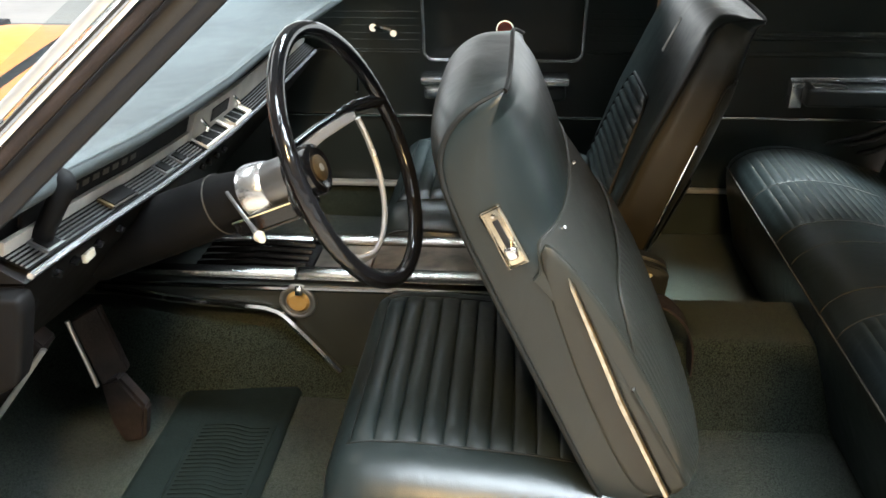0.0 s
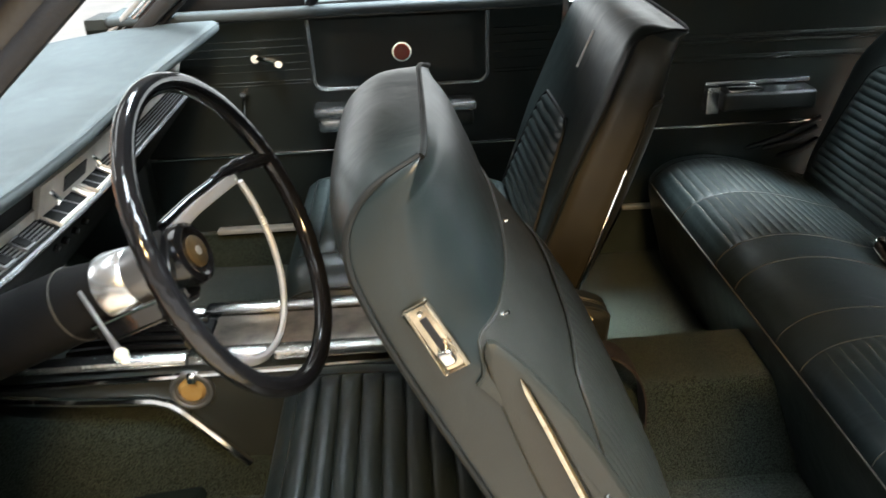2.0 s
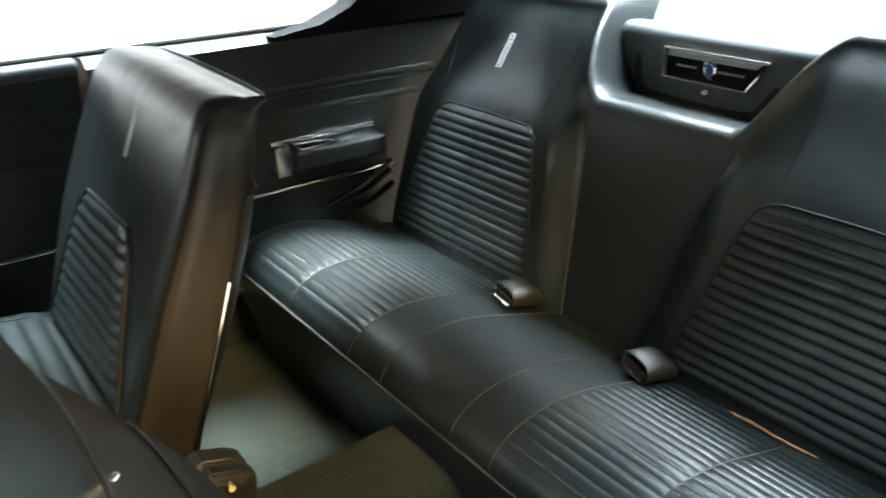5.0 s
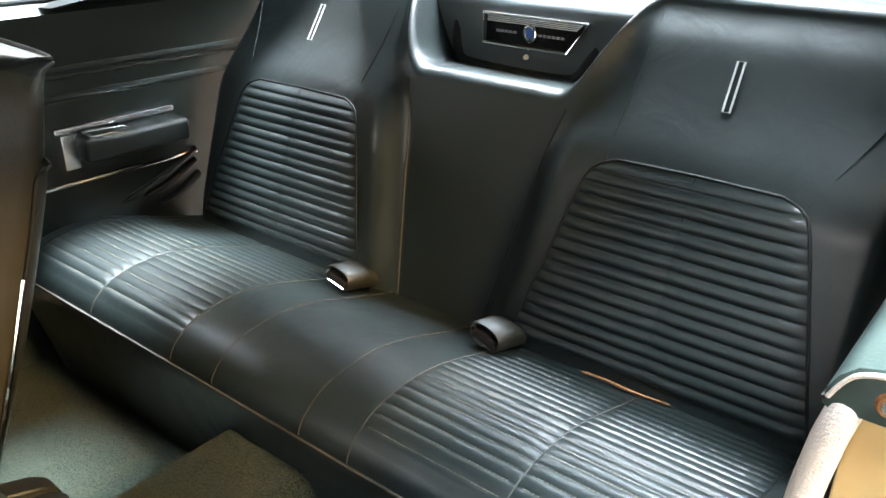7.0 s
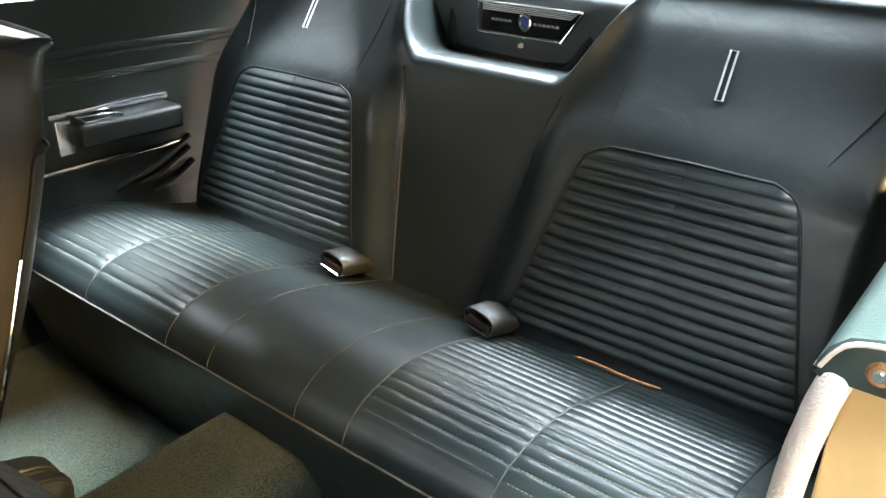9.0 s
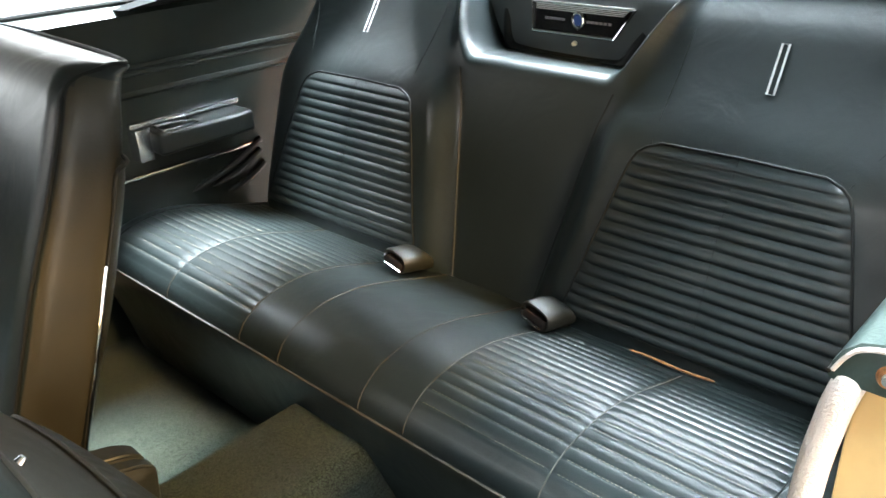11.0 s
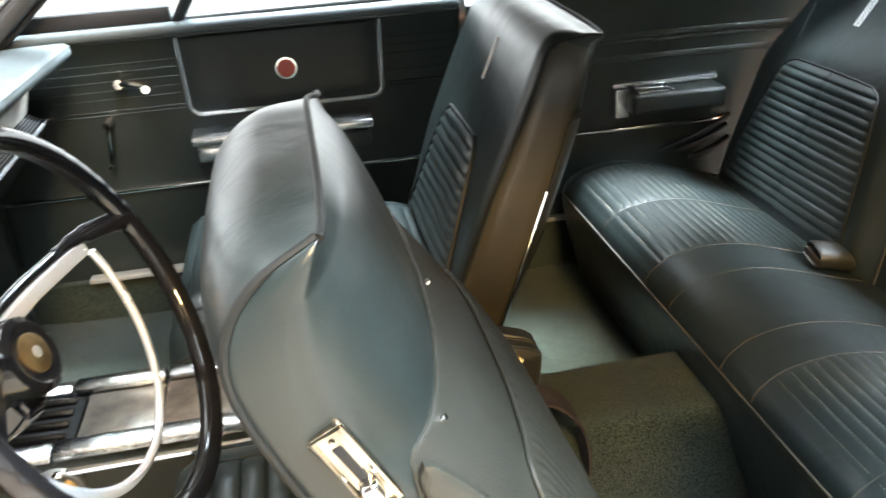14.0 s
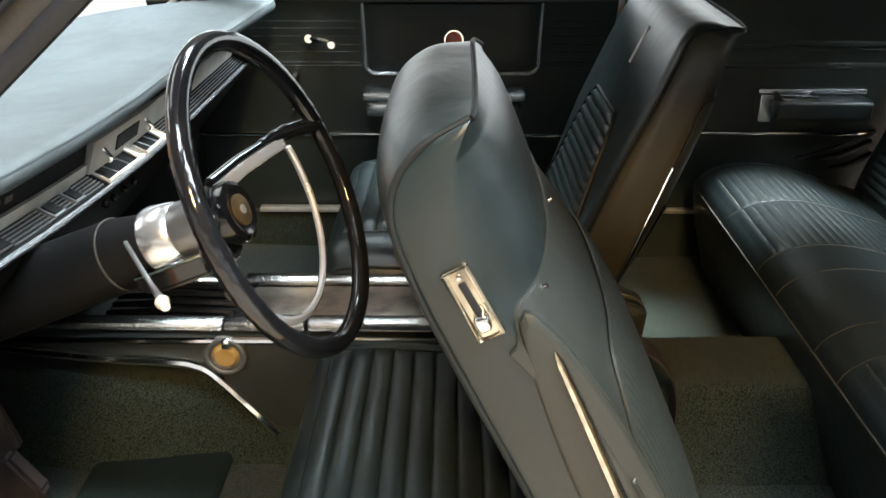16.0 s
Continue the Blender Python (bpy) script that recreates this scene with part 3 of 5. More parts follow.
def seat(name, cy, pivot, lean, label, outboard):
    """A bucket seat; lean in degrees, rearward positive; outboard: the side (-1 or 1) with the latch."""
    t = seat_base(name, cy, 0.218, label, 0.038)
    SE, SB = SE_SLIM, SB_SLIM
    m = pose(pivot[0], cy, pivot[1], 0, lean, 0)
    def place(bm):
        bmesh.ops.transform(bm, matrix=m, verts=bm.verts[:])
        return bm
    hs = [-0.06, -0.02, 0.03, 0.08, 0.12, 0.16, 0.2, 0.23, 0.26, 0.29, 0.32, 0.34, 0.36, 0.38, 0.395, 0.408, 0.42, 0.435, 0.445, 0.455, 0.463, 0.47, 0.476, 0.481, 0.485, 0.488, 0.49]
    rings = [seat_ring(h, SE, SB) for h in hs]
    def crown(p):
        x, y, h = p
        v = min(1, max(0, 0.5 - outboard * y / 0.44))
        return (x, y, h - smooth(0.34, 0.48, h) * 0.008 * v ** 1.4)
    mid = 0.096
    last = [(mid + (x - mid) * 0.6, y * 0.95, 0.493) for x, y, z in rings[-1]]
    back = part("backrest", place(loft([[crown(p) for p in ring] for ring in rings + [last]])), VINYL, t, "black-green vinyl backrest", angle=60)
    # warm light falling on the inboard side is coloured in as browner vinyl
    back.data.materials.append(WARM_SIDE)
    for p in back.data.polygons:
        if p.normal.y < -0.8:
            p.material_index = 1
    if outboard > 0:
        def ribs(u, v):
            h = 0.02 + 0.235 * v
            hw = lerp([(0, 0.185), (0.6, 0.145), (0.9, 0.122), (1.0, 0.1)], v)
            y = (2 * u - 1) * hw
            edge = min(1, 12 * min(u, 1 - u))
            wave = 0.012 * noise.noise(Vector((y * 14, h * 9, 3)))
            return (lerp(SF, h) - 0.001 - edge * (0.003 + 0.008 * abs(math.sin(math.pi * 11 * (v + wave))) ** 0.6), y, h)
        part("ribbed_panel", place(grid(ribs, 24, 132)), VINYL, back, "cross-ribbed vinyl panel", angle=75)
        pipe = [(-0.188, 0.02), (-0.148, 0.16), (-0.125, 0.232), (-0.1, 0.257), (0.1, 0.257), (0.125, 0.232), (0.148, 0.16), (0.188, 0.02)]
        part("piping", place(tube([(lerp(SF, h) - 0.003, y, h) for y, h in pipe], 0.004, 6)), PIPE, back, "padded welt")
        bar = place(tube([(lerp(SF, h) - 0.001, -0.02 + k, h) for h, k in ((0.342, 0.004), (0.416, 0.004), (0.416, -0.004), (0.342, -0.004))], 0.0013, 6, closed=True))
        part("emblem", bar, BRUSHED, back, "slim worn chrome outline")
    for s in (-1, 1):
        pts = [(lerp(SF, h) + 0.009, s * (lerp(SW, h) - 0.009), h) for h in (-0.05, 0.05, 0.2, 0.34, 0.41, 0.442)]
        pts += [(0.022, s * 0.226, 0.463), (0.046, s * 0.221, 0.477), (mid * 0.72, s * 0.212, 0.487), (mid, s * 0.196, 0.493)]
        pts += [(mid + 0.011, s * 0.1, 0.495), (mid + 0.012, 0, 0.495)]
        part("piping", place(tube([crown(p) for p in spline(pts)], 0.0035, 6)), PIPE, back, "welted piping")
    def rear(u, v):
        h = -0.06 + 0.435 * v
        a = math.pi * (0.03 + 0.94 * u)
        w, e, b = soft(SW, h), soft(SE, h), soft(SB, h)
        edge = min(1, 10 * min(u, 1 - u, 1.02 - v))
        top_in = 1.0
        return (e + (b - e) * math.sin(a) ** 0.8 + 0.0005 + 0.004 * edge ** 0.5, -w * math.cos(a) * top_in, h)
    part("rear_shell", place(grid(rear, 36, 30)), SHELL, back, "olive vinyl covered rear shell")
    pp = [rear(u, v) for u, v in [(0.0, 0.0), (0.0, 0.4), (0.0, 0.8), (0.0, 0.95), (0.06, 1.0), (0.5, 1.0), (0.94, 1.0), (1.0, 0.95), (1.0, 0.8), (1.0, 0.4), (1.0, 0.0)]]
    part("piping", place(tube(spline(pp), 0.003, 6)), PIPE, back)
    def pouch(u, v):
        h = -0.05 + 0.2 * v
        a = math.pi * (0.2 + 0.6 * u)
        edge = min(1, 8 * min(u, 1 - u, 1.05 - v))
        return (lerp(SE, h) + (lerp(SB, h) - lerp(SE, h)) * math.sin(a) ** 0.8 + 0.01 + 0.01 * edge + 0.0006 * math.sin(u * 150), -lerp(SW, h) * math.cos(a), h)
    part("map_pouch", place(grid(pouch, 120, 8)), SHELL, back, "finely ribbed map pouch")
    part("edge_strip", place(tube([(0.082, -0.252, 0.24), (0.088, -0.25, 0.15), (0.1, -0.24, 0.0), (0.106, -0.235, -0.05)], 0.005, 8, flat=0.6)), CHROME, t, "thin chrome edge strip")
    return t


# outboard edge of the folded backrest as (depth, height, half width), and its middle as (depth, height)
EDGE = [(0.0, -0.06, 0.232), (0.0, 0.0, 0.235), (0.007, 0.15, 0.239), (0.013, 0.29, 0.24), (0.019, 0.38, 0.24), (0.028, 0.437, 0.237), (0.047, 0.468, 0.232), (0.08, 0.485, 0.227), (0.126, 0.487, 0.222)]
MIDDLE = [(-0.012, -0.06), (-0.012, 0.0), (-0.01, 0.15), (-0.008, 0.29), (-0.002, 0.38), (0.008, 0.452), (0.04, 0.493), (0.085, 0.504), (0.13, 0.487)]
CORNER = [(-0.06, 0.1), (0.2, 0.088), (0.28, 0.068), (0.32, 0.058), (0.4, 0.055), (0.455, 0.08), (0.487, 0.124)]
REARWARD = [(-0.06, 0.13), (0.0, 0.135), (0.12, 0.143), (0.25, 0.136), (0.312, 0.128), (0.37, 0.138), (0.44, 0.143), (0.487, 0.132)]


def soft_at(table, h):
    return sum(lerp(table, h + 0.006 * k) for k in range(-3, 4)) / 7 if h < 0.46 else lerp(table, h)


def driver_seat():
    t = seat_base("driver_seat", -0.365, 0.25, "black-green vinyl bucket seat, its backrest folded forward")
    m = pose(0.598, -0.365, 0.669, 0, -28, 0)
    def place(bm):
        bmesh.ops.transform(bm, matrix=m, verts=bm.verts[:])
        return bm
    edge = spline([Vector(p) for p in EDGE], 8)
    middle = spline([Vector((d, h, 0)) for d, h in MIDDLE], 8)
    n = len(edge) - 1
    def sag(y, h):
        """The inboard shoulder is rounder than the outboard one."""
        return -0.04 * smooth(0.04, 0.24, y) * smooth(0.36, 0.487, h)
    def cover(u, v):
        """Front face and crown in one: v runs up the front and back over the top."""
        i = min(n - 1, int(v * n))
        k = v * n - i
        e, c = edge[i].lerp(edge[i + 1], k), middle[i].lerp(middle[i + 1], k)
        q = 2 * u - 1
        q = math.copysign(1 - (1 - abs(q)) ** 1.3, q)
        s = (1 - abs(q) ** 3.2) ** 0.8
        z = e.y + (c.y - e.y) * s
        return (e.x + (c.x - e.x) * s, q * e.z, z + sag(q * e.z, e.y))
    heights = [(p.y, p.x, p.z) for p in edge]
    def rim(h):
        return lerp([(a, (b, c)[0]) for a, b, c in heights], h), lerp([(a, c) for a, b, c in heights], h)
    def skin(a, h, out=0.0):
        """Side and rear, a from -1 (near front edge) through 0 (middle of the rear) to 1."""
        f, w = rim(h)
        e, b = max(f, soft_at(CORNER, h)), soft_at(REARWARD, h)
        if abs(a) > 0.72:
            k = (1 - abs(a)) / 0.28
            d, y = f + (e - f) * k, w + (0.005 + out) * math.sin(math.pi * min(1, k * 0.75)) ** 0.7 + out * 0.6
        else:
            c = math.pi / 2 * abs(a) / 0.72
            d, y = e + (b + out - e) * max(0.0, math.cos(c)) ** 0.75, (w + (0.0035 + out * 1.4) * smooth(0.6, 0.72, abs(a))) * math.sin(c) ** 0.8
        dent = 0.008 * math.exp(-((h - 0.345) / 0.035) ** 2 - ((abs(a) - 0.6) / 0.09) ** 2)
        return (d - dent, math.copysign(y, a), h + sag(y if a > 0 else -y, h))
    back = part("backrest", place(grid(cover, 48, 2 * n)), VINYL, t, "black-green vinyl backrest", angle=75)
    hs = [p.y for p in edge[:-12]] + [0.4862, 0.487]
    hs = sorted(set(round(h, 4) for h in hs))
    bm = loft([[skin(-1 + 2 * i / 100, h) for i in range(101)] for h in hs], cap=False, closed=False)
    part("rear_cover", place(bm), VINYL, back, "black-green vinyl side and rear cover", angle=75)
    for s in (-1, 1):
        line = [(p.x - 0.001, s * (p.z + 0.0008), p.y + sag(s * p.z, p.y)) for p in edge]
        part("piping", place(tube(line, 0.0034, 8)), PIPE, back, "welted piping")
    crease = [skin(-0.72 + 1.44 * i / 40, 0.487) for i in range(41)]
    part("piping", place(tube([p for p in crease], 0.003, 8)), PIPE, back, "welted piping over the crown")
    # moulded rear shell with its raised rim, a finely ribbed pouch and two screws
    def shell_top(a):
        return 0.322 - 0.035 * smooth(0.55, 0.74, abs(a))
    def rear(u, v, out=0.0045):
        a = -0.74 + 1.48 * u
        h = -0.06 + (shell_top(a) + 0.06) * v
        rim_drop = min(1, 14 * min(1.01 - v, u + 0.01, 1.01 - u)) ** 0.5
        return skin(a, h, out * rim_drop)
    shell = part("rear_shell", place(grid(rear, 64, 36)), SHELL, t, "olive moulded rear shell")
    rimline = [rear(u, 1.0, 0.004) for u in [k / 40 for k in range(41)]]
    part("rim", place(tube(rimline, 0.0022, 6)), SHELL, shell)
    def pouch(u, v):
        a = -0.68 + 1.36 * u
        top_h = 0.205 - 0.1 * smooth(0.3, 0.68, abs(a))
        h = -0.06 + (top_h + 0.06) * v
        e = min(1, 10 * min(1.02 - v, u + 0.01, 1.01 - u)) ** 0.6
        return skin(a, h, 0.005 + 0.007 * e + 0.0006 * math.sin(u * 260) * e)
    part("map_pouch", place(grid(pouch, 170, 12)), SHELL, shell, "finely ribbed map pouch")
    lip = [pouch(u, 1.0) for u in [k / 40 for k in range(41)]]
    part("pouch_rim", place(tube(lip, 0.0024, 6)), SHELL, shell)
    for y, h in ((-0.202, 0.312), (-0.024, 0.312)):
        a = min((k / 200 - 0.74 for k in range(297)), key=lambda k: abs(skin(k, h)[1] - y))
        q = skin(a, h, 0.005)
        part("screw", place(disc((q[0] + 0.001, q[1], h), (1, 2.2 * y, 0.1), 0.0033, 0.004, 12, 0.001)), CHROME, shell)
    # hinge cover on the outboard side
    outline = [(0.09, 0.318), (0.079, 0.303), (0.066, 0.246), (0.052, 0.155), (0.045, 0.08), (0.042, 0.03), (0.042, -0.017), (0.046, -0.045), (0.06, -0.062), (0.1, -0.065), (0.118, 0.0), (0.122, 0.1), (0.118, 0.2), (0.108, 0.27), (0.097, 0.31)]
    ring = [(q.x, q.y) for q in spline([Vector((d, h, 0)) for d, h in outline + outline[:1]], 4)[:-1]]
    def plate(k, y):
        return [(0.084 + (d - 0.084) * k, -(rim(h)[1] + y), 0.12 + (h - 0.12) * (0.5 + 0.5 * k)) for d, h in ring]
    trim = part("side_trim", place(loft([plate(1, -0.004), plate(1, 0.0035), plate(0.93, 0.0065), plate(0.84, 0.0075)])), SHELL, t, "olive plastic hinge cover")
    part("chrome_strip", place(tube([(d, -(rim(h)[1] + 0.009), h) for h, d in ((0.275, 0.098), (0.262, 0.0975), (0.21, 0.094), (0.098, 0.085), (-0.061, 0.079))], [0.001, 0.0045, 0.006, 0.0075, 0.0075], 10, flat=0.5)), LATCHM, trim, "tapered chrome strip")
    # latch plate with its raised rim, slot and thumb lever
    y0 = rim(0.35)[1] + 0.004
    c, hw, h0, h1 = 0.0565, 0.0125, 0.311, 0.386
    latch = part("latch", place(box(c - hw, c + hw, -y0 - 0.004, -y0 + 0.008, h0, h1, 0.003, 2)), LATCHM, t, "worn chrome backrest latch plate")
    part("latch_rim", place(tube([(c - hw + 0.002, -y0 - 0.004, h0 + 0.002), (c + hw - 0.002, -y0 - 0.004, h0 + 0.002), (c + hw - 0.002, -y0 - 0.004, h1 - 0.002), (c - hw + 0.002, -y0 - 0.004, h1 - 0.002)], 0.0026, 8, closed=True)), LATCHM, latch)
    part("slot", place(box(c - 0.003, c + 0.004, -y0 - 0.0055, -y0, 0.338, 0.372, 0.001)), MATT, latch)
    part("lever", place(box(c - 0.0055, c + 0.0075, -y0 - 0.017, -y0, 0.325, 0.341, 0.004, 3)), CHROME, latch, "small chrome thumb lever")
    part("button", place(disc((c + 0.001, -y0 - 0.006, 0.3775), (0, -1, 0), 0.0026, 0.004, 12, 0.001)), CHROME, latch)
    return t


driver_seat()
seat("passenger_seat", 0.365, (0.676, 0.669), 21.8, "black-green vinyl bucket seat with upright ribbed backrest", 1)


# ---- rear seat ----
CUSH = [(1.053, 0.622), (1.06, 0.635), (1.083, 0.657), (1.12, 0.670), (1.17, 0.676), (1.215, 0.673), (1.26, 0.664), (1.3, 0.652), (1.35, 0.635), (1.4, 0.62), (1.47, 0.6)]


def cushion_z(x):
    return sum(lerp(CUSH, x + 0.005 * k) for k in range(-4, 5)) / 9


def back_x(z):
    table = [(0.55, 1.41), (0.66, 1.425), (0.91, 1.505), (1.0, 1.59), (1.06, 1.632), (1.1, 1.665), (1.12, 1.70)]
    return sum(lerp(table, z + 0.008 * k) for k in range(-4, 5)) / 9


def cushion_at(x, y):
    """Top of the rear cushion, its ends rolled down."""
    e = max(0, (abs(y - 0.01) - 0.64) / 0.1)
    return cushion_z(x) - 0.06 * e ** 2


def dip_edge(z):
    return lerp([(0.58, 0.09), (0.9, 0.145), (1.0, 0.175), (1.1, 0.19)], z)


def back_face(y, z):
    """Front of the rear backrest: bolsters beside a plain centre."""
    yb = dip_edge(z)
    side = smooth(yb - 0.012, yb + 0.05, abs(y)) * (1 - smooth(0.6, 0.66, abs(y)) ** 2)
    centre = 1.455 + 0.32 * (z - 0.66)
    outer = back_x(z) + 0.07 if abs(y) > 0.5 else centre
    return outer + (back_x(z) - 0.005 - outer) * side


def rear_seat():
    t = thing("rear_bench_seat", "black-green vinyl rear bench with ribbed cushions and worn seams", "car seat")
    pts = [(1.10, 0.39), (1.085, 0.45), (1.066, 0.52), (1.055, 0.58), (1.053, 0.61), (1.0575, 0.628)] + [(1.065 + 0.405 * k / 30, cushion_z(1.065 + 0.405 * k / 30)) for k in range(31)] + [(1.47, 0.39)]
    def ring(y):
        e = max(0, (abs(y - 0.01) - 0.64) / 0.1)
        return [(x + 0.07 * e ** 2.5 * smooth(1.3, 1.05, x), y, z - 0.06 * e ** 2 * smooth(0.45, 0.63, z)) for x, z in pts]
    ys = [-0.742, -0.735, -0.72, -0.7, -0.68, -0.66, -0.63, -0.6, -0.5, -0.4, -0.2, 0, 0.2, 0.4, 0.5, 0.6, 0.63, 0.66, 0.68, 0.7, 0.72, 0.735, 0.742]
    cushion = part("cushion", loft([ring(y) for y in ys]), VINYL, t, "long vinyl seat cushion", angle=60)
    def over(y, x0=1.05, x1=1.46):
        line = [(1.052, y, 0.612), (1.0545, y, 0.622), (1.0575, y, 0.629)] if x0 < 1.06 else []
        return line + [(x, y, cushion_at(x, y) + 0.001) for x in [1.065 + (x1 - 1.065) * i / 40 for i in range(41)]]
    ribs = 21
    thread = bmesh.new()
    for y0, y1 in ((0.2, 0.42), (0.42, 0.64), (-0.17, -0.385), (-0.385, -0.6)):
        def rib(u, v):
            x, y = 1.066 + 0.394 * u, y0 + (y1 - y0) * v
            e = min(1, 26 * min(v, 1 - v), 40 * u)
            return (x, y, cushion_at(x, y) + 0.0008 + e * 0.0028 * abs(math.sin(math.pi * ribs * u)) ** 0.55 * (1 - 0.25 * u))
        part("ribbed_insert", grid(rib, 210, 14), VINYL, cushion, "cross-ribbed vinyl", angle=75)
        for k in range(1, 12):
            x = 1.066 + 0.394 * k / ribs
            n = 34
            for q in range(n):
                ya, yb = (y0 + (y1 - y0) * (0.04 + 0.92 * (q + w) / n) for w in (0.15, 0.75))
                z = cushion_at(x, ya) + 0.0022
                thread.faces.new([thread.verts.new(p) for p in ((x - 0.0005, ya, z), (x + 0.0005, ya, z), (x + 0.0005, yb, z), (x - 0.0005, yb, z))])
    tagged(part("stitching", thread, THREAD, cushion), "fine tan stitching", kind="stuff")
    for y in (0.1, 0.2, -0.082, -0.17):
        part("seam", tube(over(y), 0.0009, 6), SEAM, cushion, "worn tan seam")
    for y in (0.42, -0.385, 0.642, -0.602):
        part("seam", tube(over(y), 0.0009, 6), PIPE if abs(y) > 0.5 else SEAM, cushion)
    part("piping", tube([(1.0525 + 0.07 * max(0, (abs(y - 0.01) - 0.64) / 0.1) ** 2.5, y, 0.612 - 0.05 * max(0, (abs(y - 0.01) - 0.64) / 0.1) ** 2) for y in [-0.72 + 0.036 * i for i in range(41)]], 0.0024, 6), SEAM, cushion, "worn tan piping")

    part("worn_edge", tube(spline([(1.4, -0.3, 0.63), (1.405, -0.33, 0.628), (1.405, -0.38, 0.626), (1.41, -0.43, 0.625)]), [0.001] + [0.002] * 17 + [0.001], 6), RUST, cushion, "frayed tan edge in the gap")
    # backrest: rolls over at the top into a ledge
    def top(y):
        return 1.13 - 0.148 * (1 - smooth(0.135, 0.245, abs(y))) - 0.05 * smooth(0.56, 0.66, abs(y))
    r = 0.02
    def surf(u, v):
        y = -0.672 + 1.344 * u
        zt = top(y)
        if v <= 0.76:
            z = 0.58 + (zt - r - 0.58) * v / 0.76
            return (back_face(y, z), y, z)
        x = back_face(y, zt - r)
        a = min(1, (v - 0.76) / 0.14) * math.pi / 2
        flat = max(0, (v - 0.9) / 0.1)
        return (x + 0.03 * (1 - math.cos(a)) + 0.13 * flat, y, zt - r + r * math.sin(a) - 0.012 * flat * (1 - smooth(0.2, 0.26, abs(y))))
    back = part("backrest", grid(surf, 170, 70), VINYL, t, "high vinyl backrest dipping in the middle", angle=60)
    for s in (-1, 1):
        c, ce = s * 0.385, 0.43 if s > 0 else -0.386
        def half(v):
            return lerp([(0, 0.222), (0.7, 0.172), (0.88, 0.158), (0.94, 0.15), (0.975, 0.137), (1, 0.115)], v)
        def rib(u, v):
            z = 0.64 + 0.275 * v
            y = c + (2 * u - 1) * half(v)
            e = min(1, 18 * min(u, 1 - u), 18 * (1 - v) + 0.1)
            mid = 0.55 + 0.45 * min(1, 26 * abs(u - 0.5))
            return (back_face(y, z) - 0.001 - e * mid * 0.0055 * abs(math.sin(math.pi * 16 * v)) ** 0.6, y, z)
        part("ribbed_panel", grid(rib, 40, 150), VINYL, back, "cross-ribbed vinyl panel", angle=75)
        vs = (0, 0.2, 0.4, 0.6, 0.75, 0.88, 0.94, 0.97, 0.99, 1.0)
        edge = [(c - half(v), 0.64 + 0.275 * v) for v in vs] + [(c, 0.9165)] + [(c + half(v), 0.64 + 0.275 * v) for v in vs[::-1]]
        part("piping", tube([(back_face(y, z) - 0.002, y, z) for y, z in edge], 0.002, 6), PIPE, back, "dark welt")
        part("seam", tube([(back_face(c, z) - 0.0035, c, z) for z in [0.645 + 0.027 * k for k in range(11)]], 0.0006, 5), PIPE, back)
        part("emblem", tube([(back_face(ce, z) - 0.001, ce + k + (z - 1.02) * 0.08, z) for z, k in ((0.99, -0.005), (1.05, -0.005), (1.05, 0.005), (0.99, 0.005))], 0.0016, 6, closed=True), BRUSHED, back, "slim worn chrome outline")
        part("seam", tube([(back_face(s * y, z), s * y, z) for y, z in ((0.252, 0.91), (0.25, 0.95), (0.248, 1.0), (0.246, 1.05), (0.245, 1.1))], 0.0011, 6), PIPE, back)
        part("seam", tube([(back_face(s * y, z), s * y, z) for y, z in ((0.53, 0.908), (0.555, 0.95), (0.585, 1.0), (0.612, 1.05))], 0.0009, 6), PIPE, back)
        part("seam", tube([(back_face(s * (dip_edge(z) - 0.006), z) - 0.0005, s * (dip_edge(z) - 0.006), z) for z in [0.6 + 0.018 * k for k in range(21)]], 0.0016, 6), SEAM if s > 0 else PIPE, back, "worn seam beside the bolster")
    return t


rear_seat()


